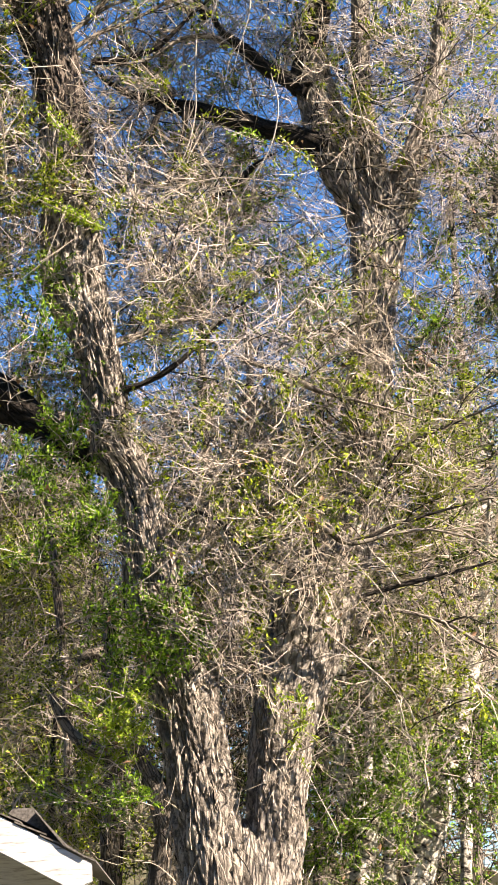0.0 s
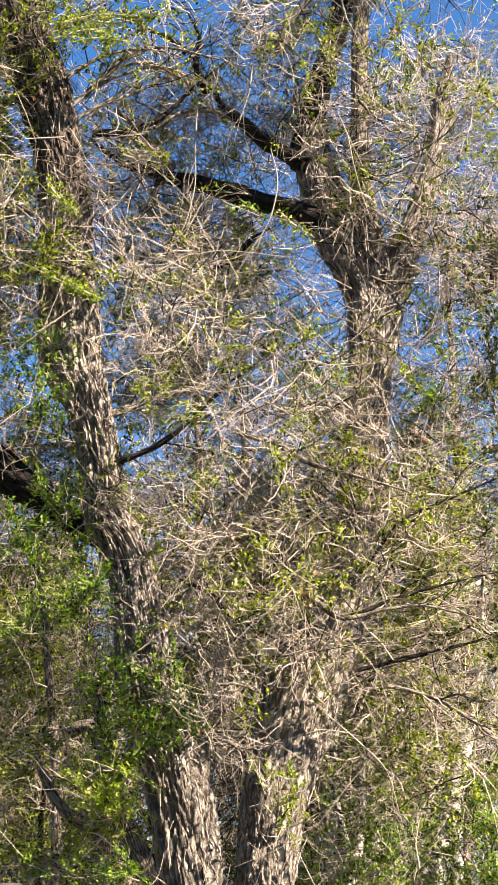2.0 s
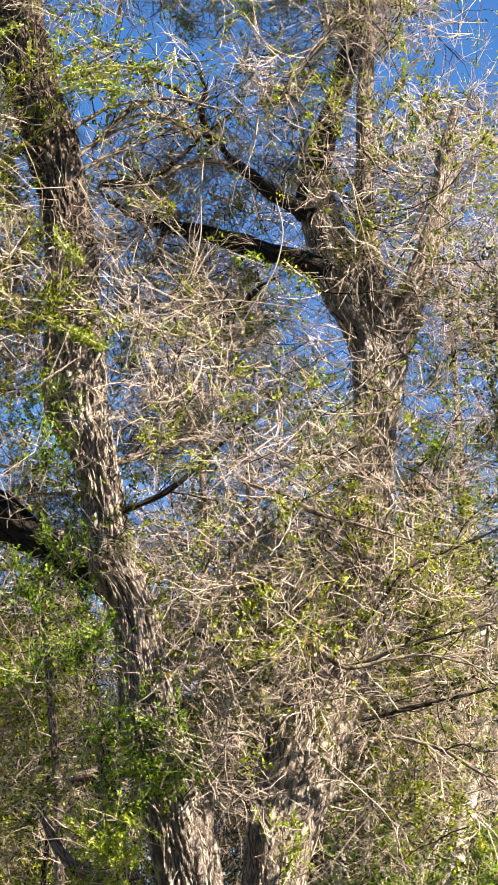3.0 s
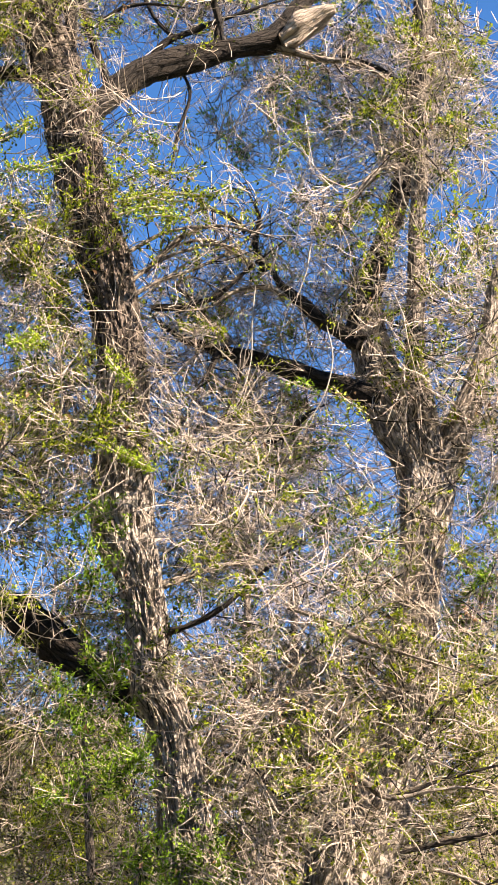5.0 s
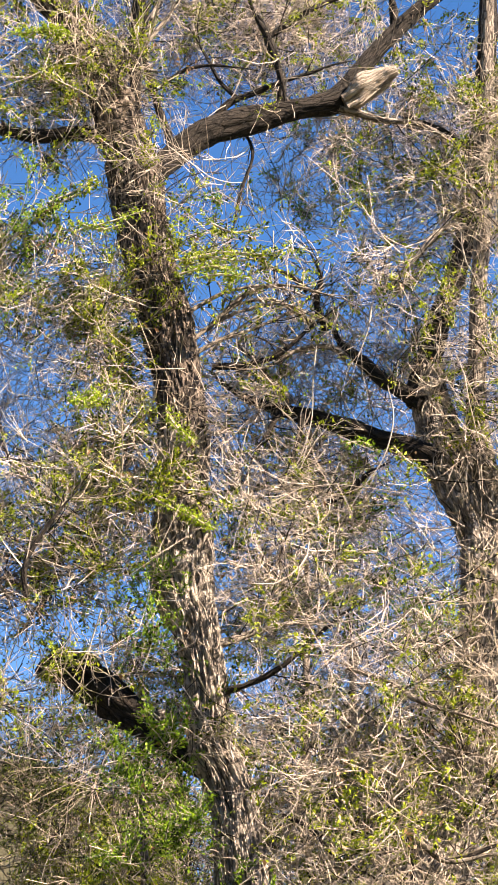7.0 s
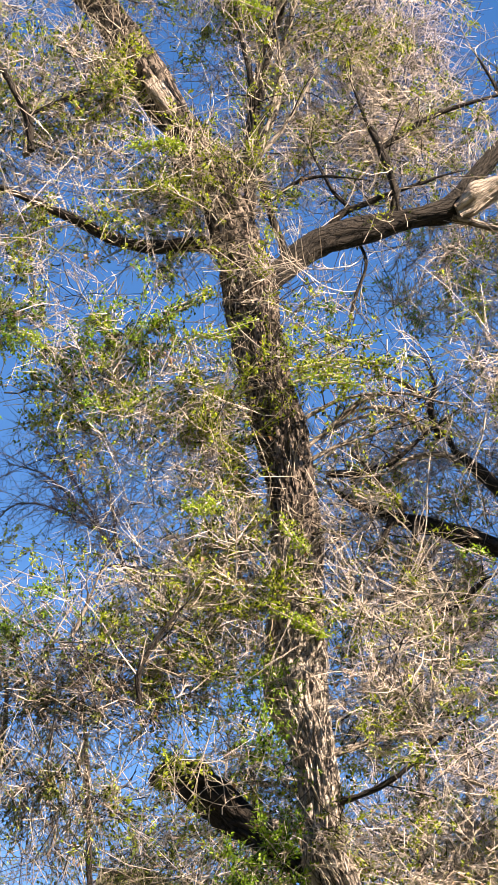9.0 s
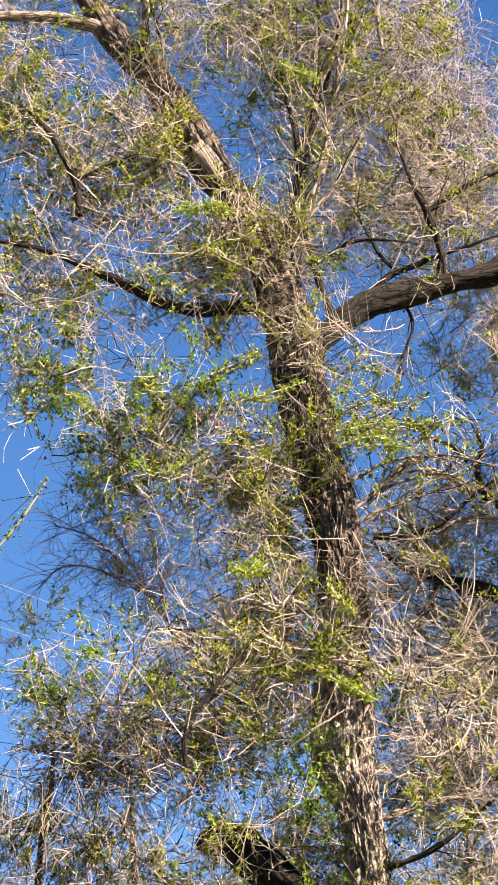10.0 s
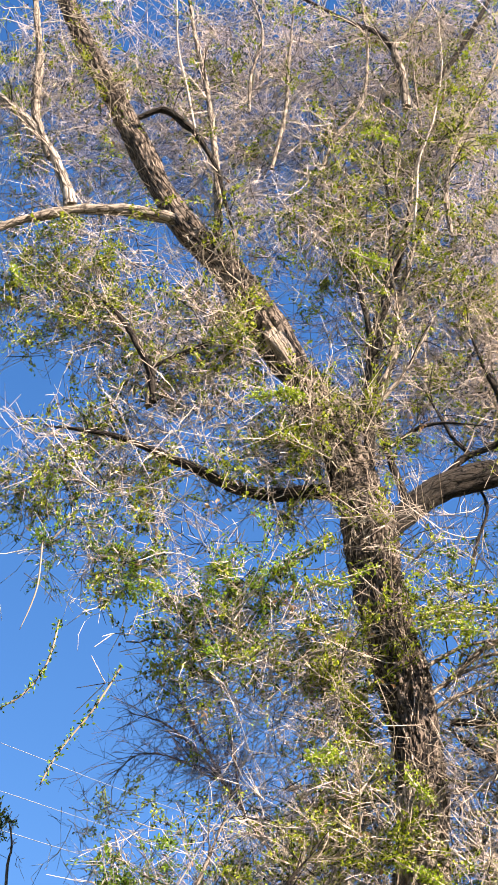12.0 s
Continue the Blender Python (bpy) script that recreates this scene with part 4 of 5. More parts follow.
brush(tree, (-0.39, 16.6, 10.47), (1.05, 0.9, 0.56), 1.3, 0.12, droop=0.5)
brush(tree, (-0.66, 16.9, 11.41), (1.08, 1, 0.59), 0.86, 0.15)
brush(tree, (0.87, 16.9, 11.21), (0.85, 1, 0.72), 1.0, 0.15)
brush(tree, (1.99, 16.8, 10.98), (1.13, 1.2, 0.97), 0.94, 0.18)
brush(tree, (2.27, 16.3, 9.48), (0.59, 0.8, 0.65), 1.15, 0.28, pale=0.0)
brush(tree, (1.3, 15.9, 9.79), (0.58, 0.5, 0.53), 0.7, 0.12)
brush(tree, (-1.86, 16.4, 10.01), (0.54, 0.9, 1.1), 0.86, 0.35)
brush(tree, (-1.83, 16.5, 8.12), (0.58, 0.8, 0.51), 1.01, 0.5)
brush(tree, (0.12, 17.4, 9.61), (1.19, 1.2, 1.19), 0.75, 0.22, leaf_mat=LEAF_GREEN)
brush(tree, (0.98, 17.2, 8.81), (0.67, 1, 0.72), 0.7, 0.3, leaf_mat=LEAF_GREEN)
brush(tree, (-0.61, 16.6, 8.74), (0.59, 0.8, 0.64), 1.0, 0.25)
brush(tree, (2.29, 17.6, 8.68), (0.68, 1.2, 1.04), 0.6, 0.28, leaf_mat=LEAF_GREEN)
brush(tree, (-1.15, 15.5, 9.12), (0.56, 0.4, 0.51), 0.8, 0.2)
brush(tree, (1.02, 15.8, 7.62), (0.55, 0.5, 0.54), 0.9, 0.2, pale=0.3)
brush(tree, (-2.31, 16.3, 10.04), (0.66, 1, 1.36), 1.0, 0.3)
brush(tree, (-2.44, 16.3, 12.11), (0.63, 1, 1.03), 0.8, 0.35)
brush(tree, (-0.8, 15.8, 11.8), (0.72, 0.6, 0.33), 0.6, 0.5)
brush(tree, (-0.41, 16.2, 11.46), (0.79, 0.8, 0.59), 1.0, 0.1, pale=0.25)
brush(tree, (0.89, 17, 13.45), (1.34, 1.2, 1.41), 0.9, 0.16)
brush(tree, (0.78, 16.4, 11.72), (0.74, 0.8, 0.67), 1.0, 0.2)
brush(tree, (-0.46, 17.3, 13.88), (1.12, 1.2, 1.07), 0.35, 0.1, leaf_mat=LEAF_GREEN)
brush(tree, (-2.58, 16.3, 14.41), (0.91, 0.9, 0.84), 0.94, 0.25)
brush(tree, (-1.76, 15.5, 12.59), (0.5, 0.3, 0.41), 0.8, 0.08, pale=0.2)
brush(tree, (-2.95, 15.8, 13.49), (0.89, 0.8, 0.67), 0.85, 0.3)
brush(tree, (-3.24, 15.6, 11.73), (1.07, 0.9, 0.6), 0.85, 0.45, leaf_mat=LEAF_GREEN, pale=0.2)
brush(tree, (-3.11, 15.2, 11.54), (1.05, 0.6, 0.59), 0.31, 0.28)
brush(tree, (-2.16, 15.7, 10.62), (0.6, 0.8, 1.26), 0.81, 0.44, pale=0.2)
brush(tree, (-2.43, 15.7, 9.11), (0.99, 0.9, 0.81), 1.02, 0.44)
brush(tree, (-3.01, 15.5, 8.28), (1.06, 0.9, 0.44), 1.87, 0.3, mats=TWIG_DARK_SHADED, leaf_mat=LEAF_DARK_SHADED)
brush(tree, (-3.64, 15.4, 8.06), (0.65, 0.8, 0.38), 1.15, 0.3, mats=TWIG_DARK_SHADED, leaf_mat=LEAF_DARK_SHADED)
brush(tree, (-3.59, 15.3, 7.34), (0.68, 0.8, 0.68), 1.15, 0.25, droop=0.9, thick=0.0085, length=1.0, mats=TWIG_DARK_SHADED, leaf_mat=LEAF_DARK_SHADED)
brush(tree, (-3.73, 15.5, 8.71), (0.62, 0.8, 0.57), 0.61, 0.44, leaf_mat=LEAF_GREEN)
brush(tree, (-2.62, 15.8, 7.39), (0.8, 0.8, 0.53), 1.01, 0.31)
brush(tree, (-4.24, 15.6, 15.05), (1.18, 1.2, 1.37), 0.88, 0.28)
brush(tree, (-4.47, 15.4, 13.14), (0.64, 0.7, 0.5), 0.92, 0.25)
brush(tree, (-1.52, 16.6, 17.06), (1.73, 1.3, 1.36), 0.5, 0.2, thick=0.009, lean=(0.2, 0, 0.5))
brush(tree, (-0.7, 16.8, 15.58), (1.23, 1.2, 1.18), 0.61, 0.07, thick=0.0082)
brush(tree, (-1.8, 16.4, 18.4), (1.46, 1.3, 2.28), 0.5, 0.22, lean=(0.1, 0, 0.6), thick=0.009)
brush(tree, (-5.52, 15.3, 16.15), (1.23, 1, 1.04), 1.01, 0.50, pale=0.2)
brush(tree, (-4.02, 16.4, 20.44), (1.78, 1.3, 2.12), 0.51, 0.06, thick=0.0082, lean=(0, 0, 0.7))
brush(tree, (-1.44, 16.4, 21.23), (1.41, 1.2, 1.51), 0.7, 0.12, thick=0.0082)
brush(tree, (-6.21, 15.4, 19.7), (1.22, 1, 1.59), 0.41, 0.10, thick=0.0082)
brush(tree, (-4.95, 15.2, 13.59), (1.07, 0.8, 0.52), 1.01, 0.38)
brush(tree, (-2.57, 15.6, 14.14), (0.9, 0.6, 0.69), 0.92, 0.28)
brush(tree, (-3.9, 15.7, 15.07), (0.75, 0.6, 0.9), 0.92, 0.28)

brush(tree, (-4.13, 17.2, 20.34), (1.98, 1.4, 2.66), 0.85, 0.04, thick=0.008, length=0.9, mats=TWIG_HAZE)
brush(tree, (-1.64, 17.4, 20.26), (1.65, 1.4, 3.3), 0.85, 0.05, thick=0.008, length=0.9, mats=TWIG_HAZE)
brush(tree, (-1.55, 17.4, 16.42), (1.23, 1.2, 1.79), 0.7, 0.08, thick=0.008, mats=TWIG_HAZE)
brush(tree, (-6.26, 16.4, 20.07), (1.49, 1.2, 2.39), 0.7, 0.06, thick=0.008, mats=TWIG_HAZE)
brush(tree, (-5.42, 15.2, 13.09), (0.71, 0.7, 0.43), 0.7, 0.3)
brush(tree, (-4.77, 15.2, 12.29), (0.74, 0.7, 0.48), 0.45, 0.35, leaf_mat=LEAF_GREEN)
brush(tree, (-2.96, 17.2, 11.35), (1.19, 1.2, 2.05), 0.5, 0.1, thick=0.008, mats=TWIG_HAZE)
brush(tree, (0.25, 18, 10.27), (1.54, 1.2, 1.71), 0.5, 0.06, thick=0.008, mats=TWIG_HAZE)
brush(tree, (2.48, 18.4, 9.38), (0.83, 1.2, 1.68), 0.4, 0.1, thick=0.008, mats=TWIG_HAZE)
brush(tree, (1.09, 15.6, 6.59), (0.54, 0.5, 0.87), 0.7, 0.2, pale=0.3)
brush(tree, (0.81, 15.5, 5.92), (0.53, 0.4, 0.45), 0.5, 0.15, pale=0.3)
brush(tree, (-0.97, 15.45, 6.84), (0.36, 0.3, 0.31), 0.9, 0.25)
brush(tree, (1.42, 15.8, 8.37), (0.36, 0.4, 0.72), 0.45, 0.1, droop=0.4)
brush(tree, (-2.07, 15.4, 13.4), (0.52, 0.4, 0.73), 0.4, 0.12, mats=TWIG_DARK_SHADED)
brush(tree, (-1.48, 15.4, 11.93), (0.44, 0.4, 0.8), 0.35, 0.12, mats=TWIG_DARK_SHADED)
brush(tree, (-3.7, 15.3, 16.32), (0.58, 0.4, 0.97), 0.4, 0.15, mats=TWIG_DARK_SHADED)
brush(tree, (-4.29, 15.4, 12.35), (1.03, 0.5, 0.62), 0.4, 0.2)
brush(tree, (-3.6, 15.6, 11), (0.39, 0.4, 0.7), 0.6, 0.4)
brush(tree, (-2.58, 15.6, 17.54), (0.66, 0.5, 1.04), 0.4, 0.12, pale=0.4)
brush(tree, (1.06, 17, 14.87), (1.33, 1.2, 1.2), 0.6, 0.1)
brush(tree, (-0.46, 17, 15.43), (1.28, 1, 0.74), 0.4, 0.08)
brush(tree, (1.76, 16.4, 13.46), (0.53, 0.6, 1.54), 0.9, 0.2)
brush(tree, (0.45, 15.3, 5.56), (0.49, 0.2, 0.49), 0.35, 0.06, pale=0.3)
brush(tree, (-2.26, 15.6, 8.49), (0.56, 0.5, 0.61), 0.5, 0.35, pale=0.2)
brush(tree, (0.16, 15.4, 6.52), (0.82, 0.4, 0.61), 0.5, 0.1, pale=0.3)
brush(tree, (0.92, 15.4, 5.44), (0.43, 0.3, 0.54), 0.5, 0.1, pale=0.3)
brush(tree, (-0.66, 16.8, 9.19), (0.71, 0.8, 1.32), 0.4, 0.03, pale=0.15)
brush(tree, (-0.2, 15.8, 9.11), (0.36, 0.4, 0.69), 0.5, 0.1, pale=0.4)
brush(tree, (0.26, 16, 9.77), (0.59, 0.6, 0.84), 0.6, 0.1, pale=0.35)
brush(tree, (-1.91, 17.2, 8.11), (0.71, 0.8, 0.53), 0.86, 0.5)


# twigs before the second stem, and bare tops behind
brush(tree, (1.35, 15.7, 7.05), (0.7, 0.4, 0.8), 0.7, 0.15)
brush(tree, (1.75, 15.8, 10.6), (1.05, 0.45, 1.0), 0.5, 0.12)
brush(tree, (1.75, 15.9, 12.8), (1.0, 0.45, 1.4), 0.5, 0.1)
brush(tree, (-0.85, 15.5, 9.85), (0.75, 0.3, 0.42), 1.0, 0.12, lean=(0.9, 0, -0.2))
brush(tree, (-0.28, 14.0, 8.2), (0.62, 0.3, 0.75), 0.7, 0.1, thick=0.0082, length=0.6, curl=0.3, pale=0.15)
brush(tree, (0.39, 13.0, 7.55), (0.62, 0.3, 0.8), 0.5, 0.1, thick=0.0082, length=0.6, curl=0.3, pale=0.15)
brush(tree, (0.17, 13.5, 5.6), (0.5, 0.3, 0.85), 0.5, 0.1, thick=0.0082, length=0.6, curl=0.3, pale=0.15)
brush(tree, (0.03, 13.5, 4.9), (0.32, 0.2, 0.62), 1.1, 0.08, thick=0.0082, length=0.5, curl=0.3, pale=0.2)
brush(tree, (0.78, 13.0, 5.8), (0.5, 0.25, 0.85), 0.28, 0.1, thick=0.0082, length=0.6, curl=0.3, pale=0.15)
brush(tree, (-0.55, 14.0, 8.0), (0.35, 0.25, 0.7), 0.6, 0.1, thick=0.0082, length=0.6, curl=0.3, pale=0.2)
brush(tree, (0.55, 14.0, 11.1), (0.35, 0.3, 0.6), 0.5, 0.1, thick=0.0082, length=0.6, curl=0.3, pale=0.15)
brush(tree, (-2.9, 15.6, 10.9), (0.6, 0.3, 0.7), 0.6, 0.15, thick=0.0082, length=0.6, curl=0.3, pale=0.15)
brush(tree, (-3.1, 15.6, 17.1), (1.1, 0.3, 0.8), 0.35, 0.1, thick=0.0082, length=0.6, curl=0.3, pale=0.1)
# dark brush added here only to darken the right side
brush(tree, (2.6, 15.7, 7.0), (0.42, 0.4, 3.6), 0.6, 0.3, mats=TWIG_DARK_SHADED, leaf_mat=LEAF_DARK_SHADED, pale=0.0)
brush(tree, (-0.45, 18, 16.4), (0.7, 0.6, 2.0), 0.5, 0.1, thick=0.008, mats=TWIG_DARK_SHADED, leaf_mat=LEAF_DARK_SHADED, pale=0.0)
brush(tree, (2.9, 18, 11.4), (1.0, 1.0, 1.7), 0.7, 0.06, thick=0.008, mats=TWIG_HAZE)
brush(tree, (-0.6, 17.5, 17.3), (1.0, 1.0, 2.0), 0.7, 0.06, thick=0.008, mats=TWIG_HAZE)
brush(tree, (1.6, 17.5, 14.3), (1.1, 1.0, 1.3), 0.6, 0.06, thick=0.008, mats=TWIG_HAZE)


def dead_tuft(at, count=9):
    """A curled bunch of last year's leaves caught in the twigs."""
    v, f = leaf_mesh(np.repeat([at[:3]], count, axis=0), 0.065, slim=0.5, spread=0.05)
    mesh_object("dead_leaf_tuft", v, f, LEAF_DEAD, tree, smooth=False)["kind"] = "stuff"


for at in ((0.15, 15.2, 6.26), (1.78, 15.4, 7.31), (-0.85, 15.6, 8.38), (-0.72, 15.6, 8.21), (0.7, 15.6, 9.49), (0.7, 15.2, 5.79),
           (-3.45, 15, 12.57), (-2.6, 15, 11.4), (-3.33, 15, 10.18), (-1.49, 15.5, 13.98), (-3.46, 15, 12.57), (-2.64, 15.2, 11.56)):
    dead_tuft(at)


def shoot(points, leaves, mat):
    """A young shoot packed with small leaves along its length."""
    stem = limb("shoot", points, TWIG, tree, 5, 0.05, 0.0)
    q = spline(points, 0.02)[:, :3]
    i = rng.integers(0, len(q) - 1, leaves)
    v, f = leaf_mesh(q[i], 0.047, slim=0.48, spread=0.028)
    tagged(mesh_object("foliage", v, f, mat, stem, smooth=False), kind="stuff")


shoot([(-1.45, 15.3, 11.44, 0.011), (-1.15, 15.3, 11.48, 0.011), (-0.83, 15.3, 11.44, 0.011), (-0.42, 15.3, 11.52, 0.005)], 260, LEAF)
shoot([(-1.42, 15.3, 11.28, 0.011), (-1.1, 15.3, 11.37, 0.011), (-0.85, 15.3, 11.31, 0.005)], 180, LEAF_LIME)
shoot([(-1.11, 15.3, 11.86, 0.011), (-0.89, 15.3, 11.76, 0.011), (-0.56, 15.3, 11.83, 0.005)], 150, LEAF)
shoot([(-2.7, 15.2, 12.04, 0.011), (-2.48, 15.2, 12.16, 0.011), (-2.25, 15.2, 12.32, 0.005)], 150, LEAF)
shoot([(-2.4, 15.2, 11.72, 0.011), (-2.13, 15.2, 11.8, 0.011), (-1.76, 15.2, 11.95, 0.005)], 150, LEAF_LIME)
shoot([(-2.38, 15.2, 9.81, 0.01), (-2.13, 15.2, 9.93, 0.01), (-2.28, 15.2, 9.75, 0.005)], 160, LEAF_LIME)
shoot([(-1.52, 15.3, 8.89, 0.01), (-1.26, 15.3, 8.75, 0.01), (-1.01, 15.3, 8.62, 0.005)], 180, LEAF_LIME)
shoot([(-1.58, 15.3, 8.95, 0.01), (-1.35, 15.3, 8.87, 0.005)], 110, LEAF)
shoot([(-1.29, 15.3, 8.81, 0.01), (-1.1, 15.3, 8.67, 0.01), (-0.97, 15.3, 8.61, 0.005)], 150, LEAF_LIME)
shoot([(-1.46, 15.3, 9.77, 0.01), (-1.33, 15.3, 9.59, 0.01), (-1.18, 15.3, 9.47, 0.005)], 150, LEAF_LIME)
shoot([(0.62, 15.4, 9.5, 0.01), (0.74, 15.4, 9.36, 0.01), (0.94, 15.4, 9.21, 0.005)], 130, LEAF)
shoot([(0.19, 15.4, 9.52, 0.01), (0.34, 15.4, 9.54, 0.01), (0.49, 15.4, 9.42, 0.005)], 110, LEAF_GREEN)
shoot([(-3.1, 15.2, 14.07, 0.012), (-2.87, 15.2, 14.18, 0.012), (-2.59, 15.2, 14.06, 0.006)], 240, LEAF_LIME)
shoot([(-2.67, 15.2, 12, 0.011), (-2.43, 15.2, 12.13, 0.011), (-2.21, 15.2, 12.28, 0.006)], 170, LEAF)
shoot([(-2.41, 15.2, 11.8, 0.011), (-2.18, 15.2, 11.72, 0.011), (-1.96, 15.2, 11.79, 0.006)], 150, LEAF_LIME)
shoot([(-1.4, 15.3, 11.43, 0.011), (-1.02, 15.3, 11.53, 0.011), (-0.59, 15.3, 11.51, 0.011), (-0.37, 15.3, 11.59, 0.005)], 260, LEAF)
shoot([(-1.23, 15.3, 11.24, 0.011), (-1.02, 15.3, 11.28, 0.011), (-0.74, 15.3, 11.24, 0.005)], 150, LEAF_LIME)
shoot([(-4.1, 15, 11.67, 0.011), (-3.95, 15, 11.64, 0.011), (-3.83, 15, 11.57, 0.005)], 130, LEAF_LIME)
shoot([(-2.29, 15, 9.77, 0.01), (-2.14, 15, 9.71, 0.01), (-1.99, 15, 9.8, 0.005)], 170, LEAF_LIME)
shoot([(-3.14, 15.1, 10.83, 0.011), (-2.98, 15.1, 10.86, 0.011), (-2.88, 15.1, 10.95, 0.005)], 120, LEAF)
shoot([(-2.23, 15.2, 18.05, 0.013), (-2.03, 15.2, 18.09, 0.013), (-1.82, 15.2, 17.88, 0.007)], 200, LEAF_LIME)
shoot([(-2.27, 15.2, 16.19, 0.013), (-2.04, 15.2, 16.05, 0.013), (-1.82, 15.2, 15.95, 0.006)], 200, LEAF_LIME)
shoot([(-6.09, 15, 15.99, 0.013), (-6, 15, 15.81, 0.013), (-5.88, 15, 15.72, 0.006)], 160, LEAF_LIME)
shoot([(-5.69, 15, 16.59, 0.013), (-5.54, 15, 16.71, 0.013), (-5.32, 15, 16.61, 0.006)], 160, LEAF)
shoot([(-4.57, 15, 11.6, 0.011), (-4.48, 15, 11.77, 0.011), (-4.34, 15, 11.81, 0.006)], 140, LEAF)
shoot([(-4.06, 15, 11.56, 0.011), (-3.95, 15, 11.6, 0.011), (-3.85, 15, 11.5, 0.005)], 120, LEAF_LIME)
shoot([(-3.24, 15.2, 14.11, 0.012), (-3, 15.2, 14.14, 0.012), (-2.7, 15.2, 14.17, 0.006)], 240, LEAF_LIME)

# ---- climbing vines on the stems ----
vine = thing("climbing_vine", "bright green leafy vine climbing the lower trunk", "vine", (-0.67, 15.6, 4.83))
brush(vine, (-0.55, 15.5, 5.0), (0.36, 0.2, 0.34), 0.3, 1.1, length=0.4, leaf_mat=LEAF_GREEN)
brush(vine, (-0.95, 15.5, 5.08), (0.36, 0.25, 0.36), 0.3, 0.8, length=0.4, leaf_mat=LEAF_GREEN)
brush(vine, (-0.85, 15.4, 4.6), (0.34, 0.2, 0.22), 0.25, 0.55, length=0.4, leaf_mat=LEAF_GREEN)
brush(vine, (-1.08, 15.5, 5.98), (0.32, 0.25, 0.42), 0.35, 0.9, length=0.4, leaf_mat=LEAF_GREEN)
brush(vine, (-1.5, 15.5, 6.5), (0.42, 0.3, 0.46), 0.4, 0.85, length=0.4, leaf_mat=LEAF_GREEN)
brush(vine, (-1.75, 15.5, 5.75), (0.3, 0.25, 0.5), 0.25, 0.35, length=0.4, leaf_mat=LEAF_GREEN)
brush(vine, (-1.42, 15.5, 7.5), (0.18, 0.2, 0.36), 0.25, 0.8, length=0.4, leaf_mat=LEAF_GREEN)
brush(vine, (-1.55, 15.7, 8.2), (0.28, 0.2, 0.28), 0.25, 0.6, length=0.4, leaf_mat=LEAF_GREEN)
bush = thing("leafy_branch", "lime-green leafy spray of young growth beside the trunk", "branch", (-1.21, 15.2, 4.17))
brush(bush, (-1.2, 15.2, 4.3), (0.62, 0.25, 0.2), 0.4, 1.3, length=0.45, leaf_mat=LEAF_LIME, leaf_size=0.038, lean=(-0.9, 0, 0.15))
brush(bush, (-0.9, 15.2, 3.98), (0.26, 0.2, 0.18), 0.3, 1.0, length=0.4, leaf_mat=LEAF_LIME, leaf_size=0.038, lean=(0.3, 0, -0.4))
brush(bush, (-0.75, 15.3, 3.62), (0.3, 0.2, 0.2), 0.3, 0.7, length=0.4, leaf_mat=LEAF_GREEN, leaf_size=0.04)

# ---- birches and other trees behind ----
birch = thing("birch_tree", "white-barked birch with dark scars leaning beside the big tree", "tree", (1.64, 19, 2.69))
limb("trunk", [(1.27, 19, 0.4, 0.233), (1.52, 19, 2.43, 0.197), (1.7, 19, 3.13, 0.172), (1.93, 19, 3.77, 0.168), (2.14, 19, 4.37, 0.136), (2.32, 19, 4.88, 0.103), (2.46, 19, 5.34, 0.075), (2.64, 19, 6.1, 0.058), (2.78, 19, 7.06, 0.041)], BIRCH, birch, 24, 0.05, 0.06, 0.004, seed=70)
limb("limb", [(1.45, 19, 3.19, 0.067), (1.55, 19, 3.84, 0.067), (1.84, 19, 4.39, 0.062), (2.1, 19, 4.83, 0.057), (2.22, 19, 5.23, 0.04)], BIRCH, birch, 14, 0.06, 0.06)
brush(birch, (2.24, 19, 5.46), (0.69, 1, 0.76), 0.6, 0.2)
birch2 = thing("birch_tree", "pale spotted birch with several thin stems behind the big tree", "tree", (1.12, 18.6, 2.69))
limb("trunk", [(1.03, 18.6, 0.43, 0.176), (1.15, 18.6, 2.43, 0.15), (1.15, 18.6, 3.12, 0.119), (1.21, 18.6, 3.48, 0.131), (1.21, 18.6, 3.75, 0.186), (1.11, 18.6, 4.11, 0.143), (1.04, 18.6, 4.58, 0.089), (1.05, 18.6, 5.15, 0.073), (1.17, 18.6, 5.71, 0.057)], BIRCH, birch2, 24, 0.05, 0.1, 0.004, seed=71)
limb("limb", [(1.23, 18.6, 3.59, 0.077), (1.39, 18.6, 4.13, 0.061), (1.53, 18.6, 4.62, 0.056), (1.68, 18.6, 5.12, 0.051), (1.76, 18.6, 5.57, 0.04)], BIRCH, birch2, 12, 0.06, 0.06)
limb("limb", [(1.27, 18.6, 4.13, 0.044), (1.32, 18.6, 4.57, 0.05), (1.35, 18.6, 5.02, 0.045), (1.41, 18.6, 5.47, 0.034)], BIRCH, birch2, 12, 0.06, 0.06)
brush(birch, (2.35, 18.2, 3.92), (0.4, 0.6, 1.0), 0.7, 0.9, leaf_mat=LEAF_GREEN, mats=TWIG_DARK_SHADED)
brush(birch2, (1.32, 18.8, 4.89), (0.62, 0.8, 0.69), 0.5, 0.3, leaf_mat=LEAF_GREEN)


def behind(text, stems, mat):
    t = thing("background_tree", text, "tree", stems[0][0][:3])
    for k, s in enumerate(stems):
        limb("trunk" if k == 0 else "limb", s, mat, t, 12, 0.1, 0.08, 0, seed=k + len(text))
    brush(t, stems[0][-1][:3], (0.8, 0.8, 1.2), 0.25, 0.08)


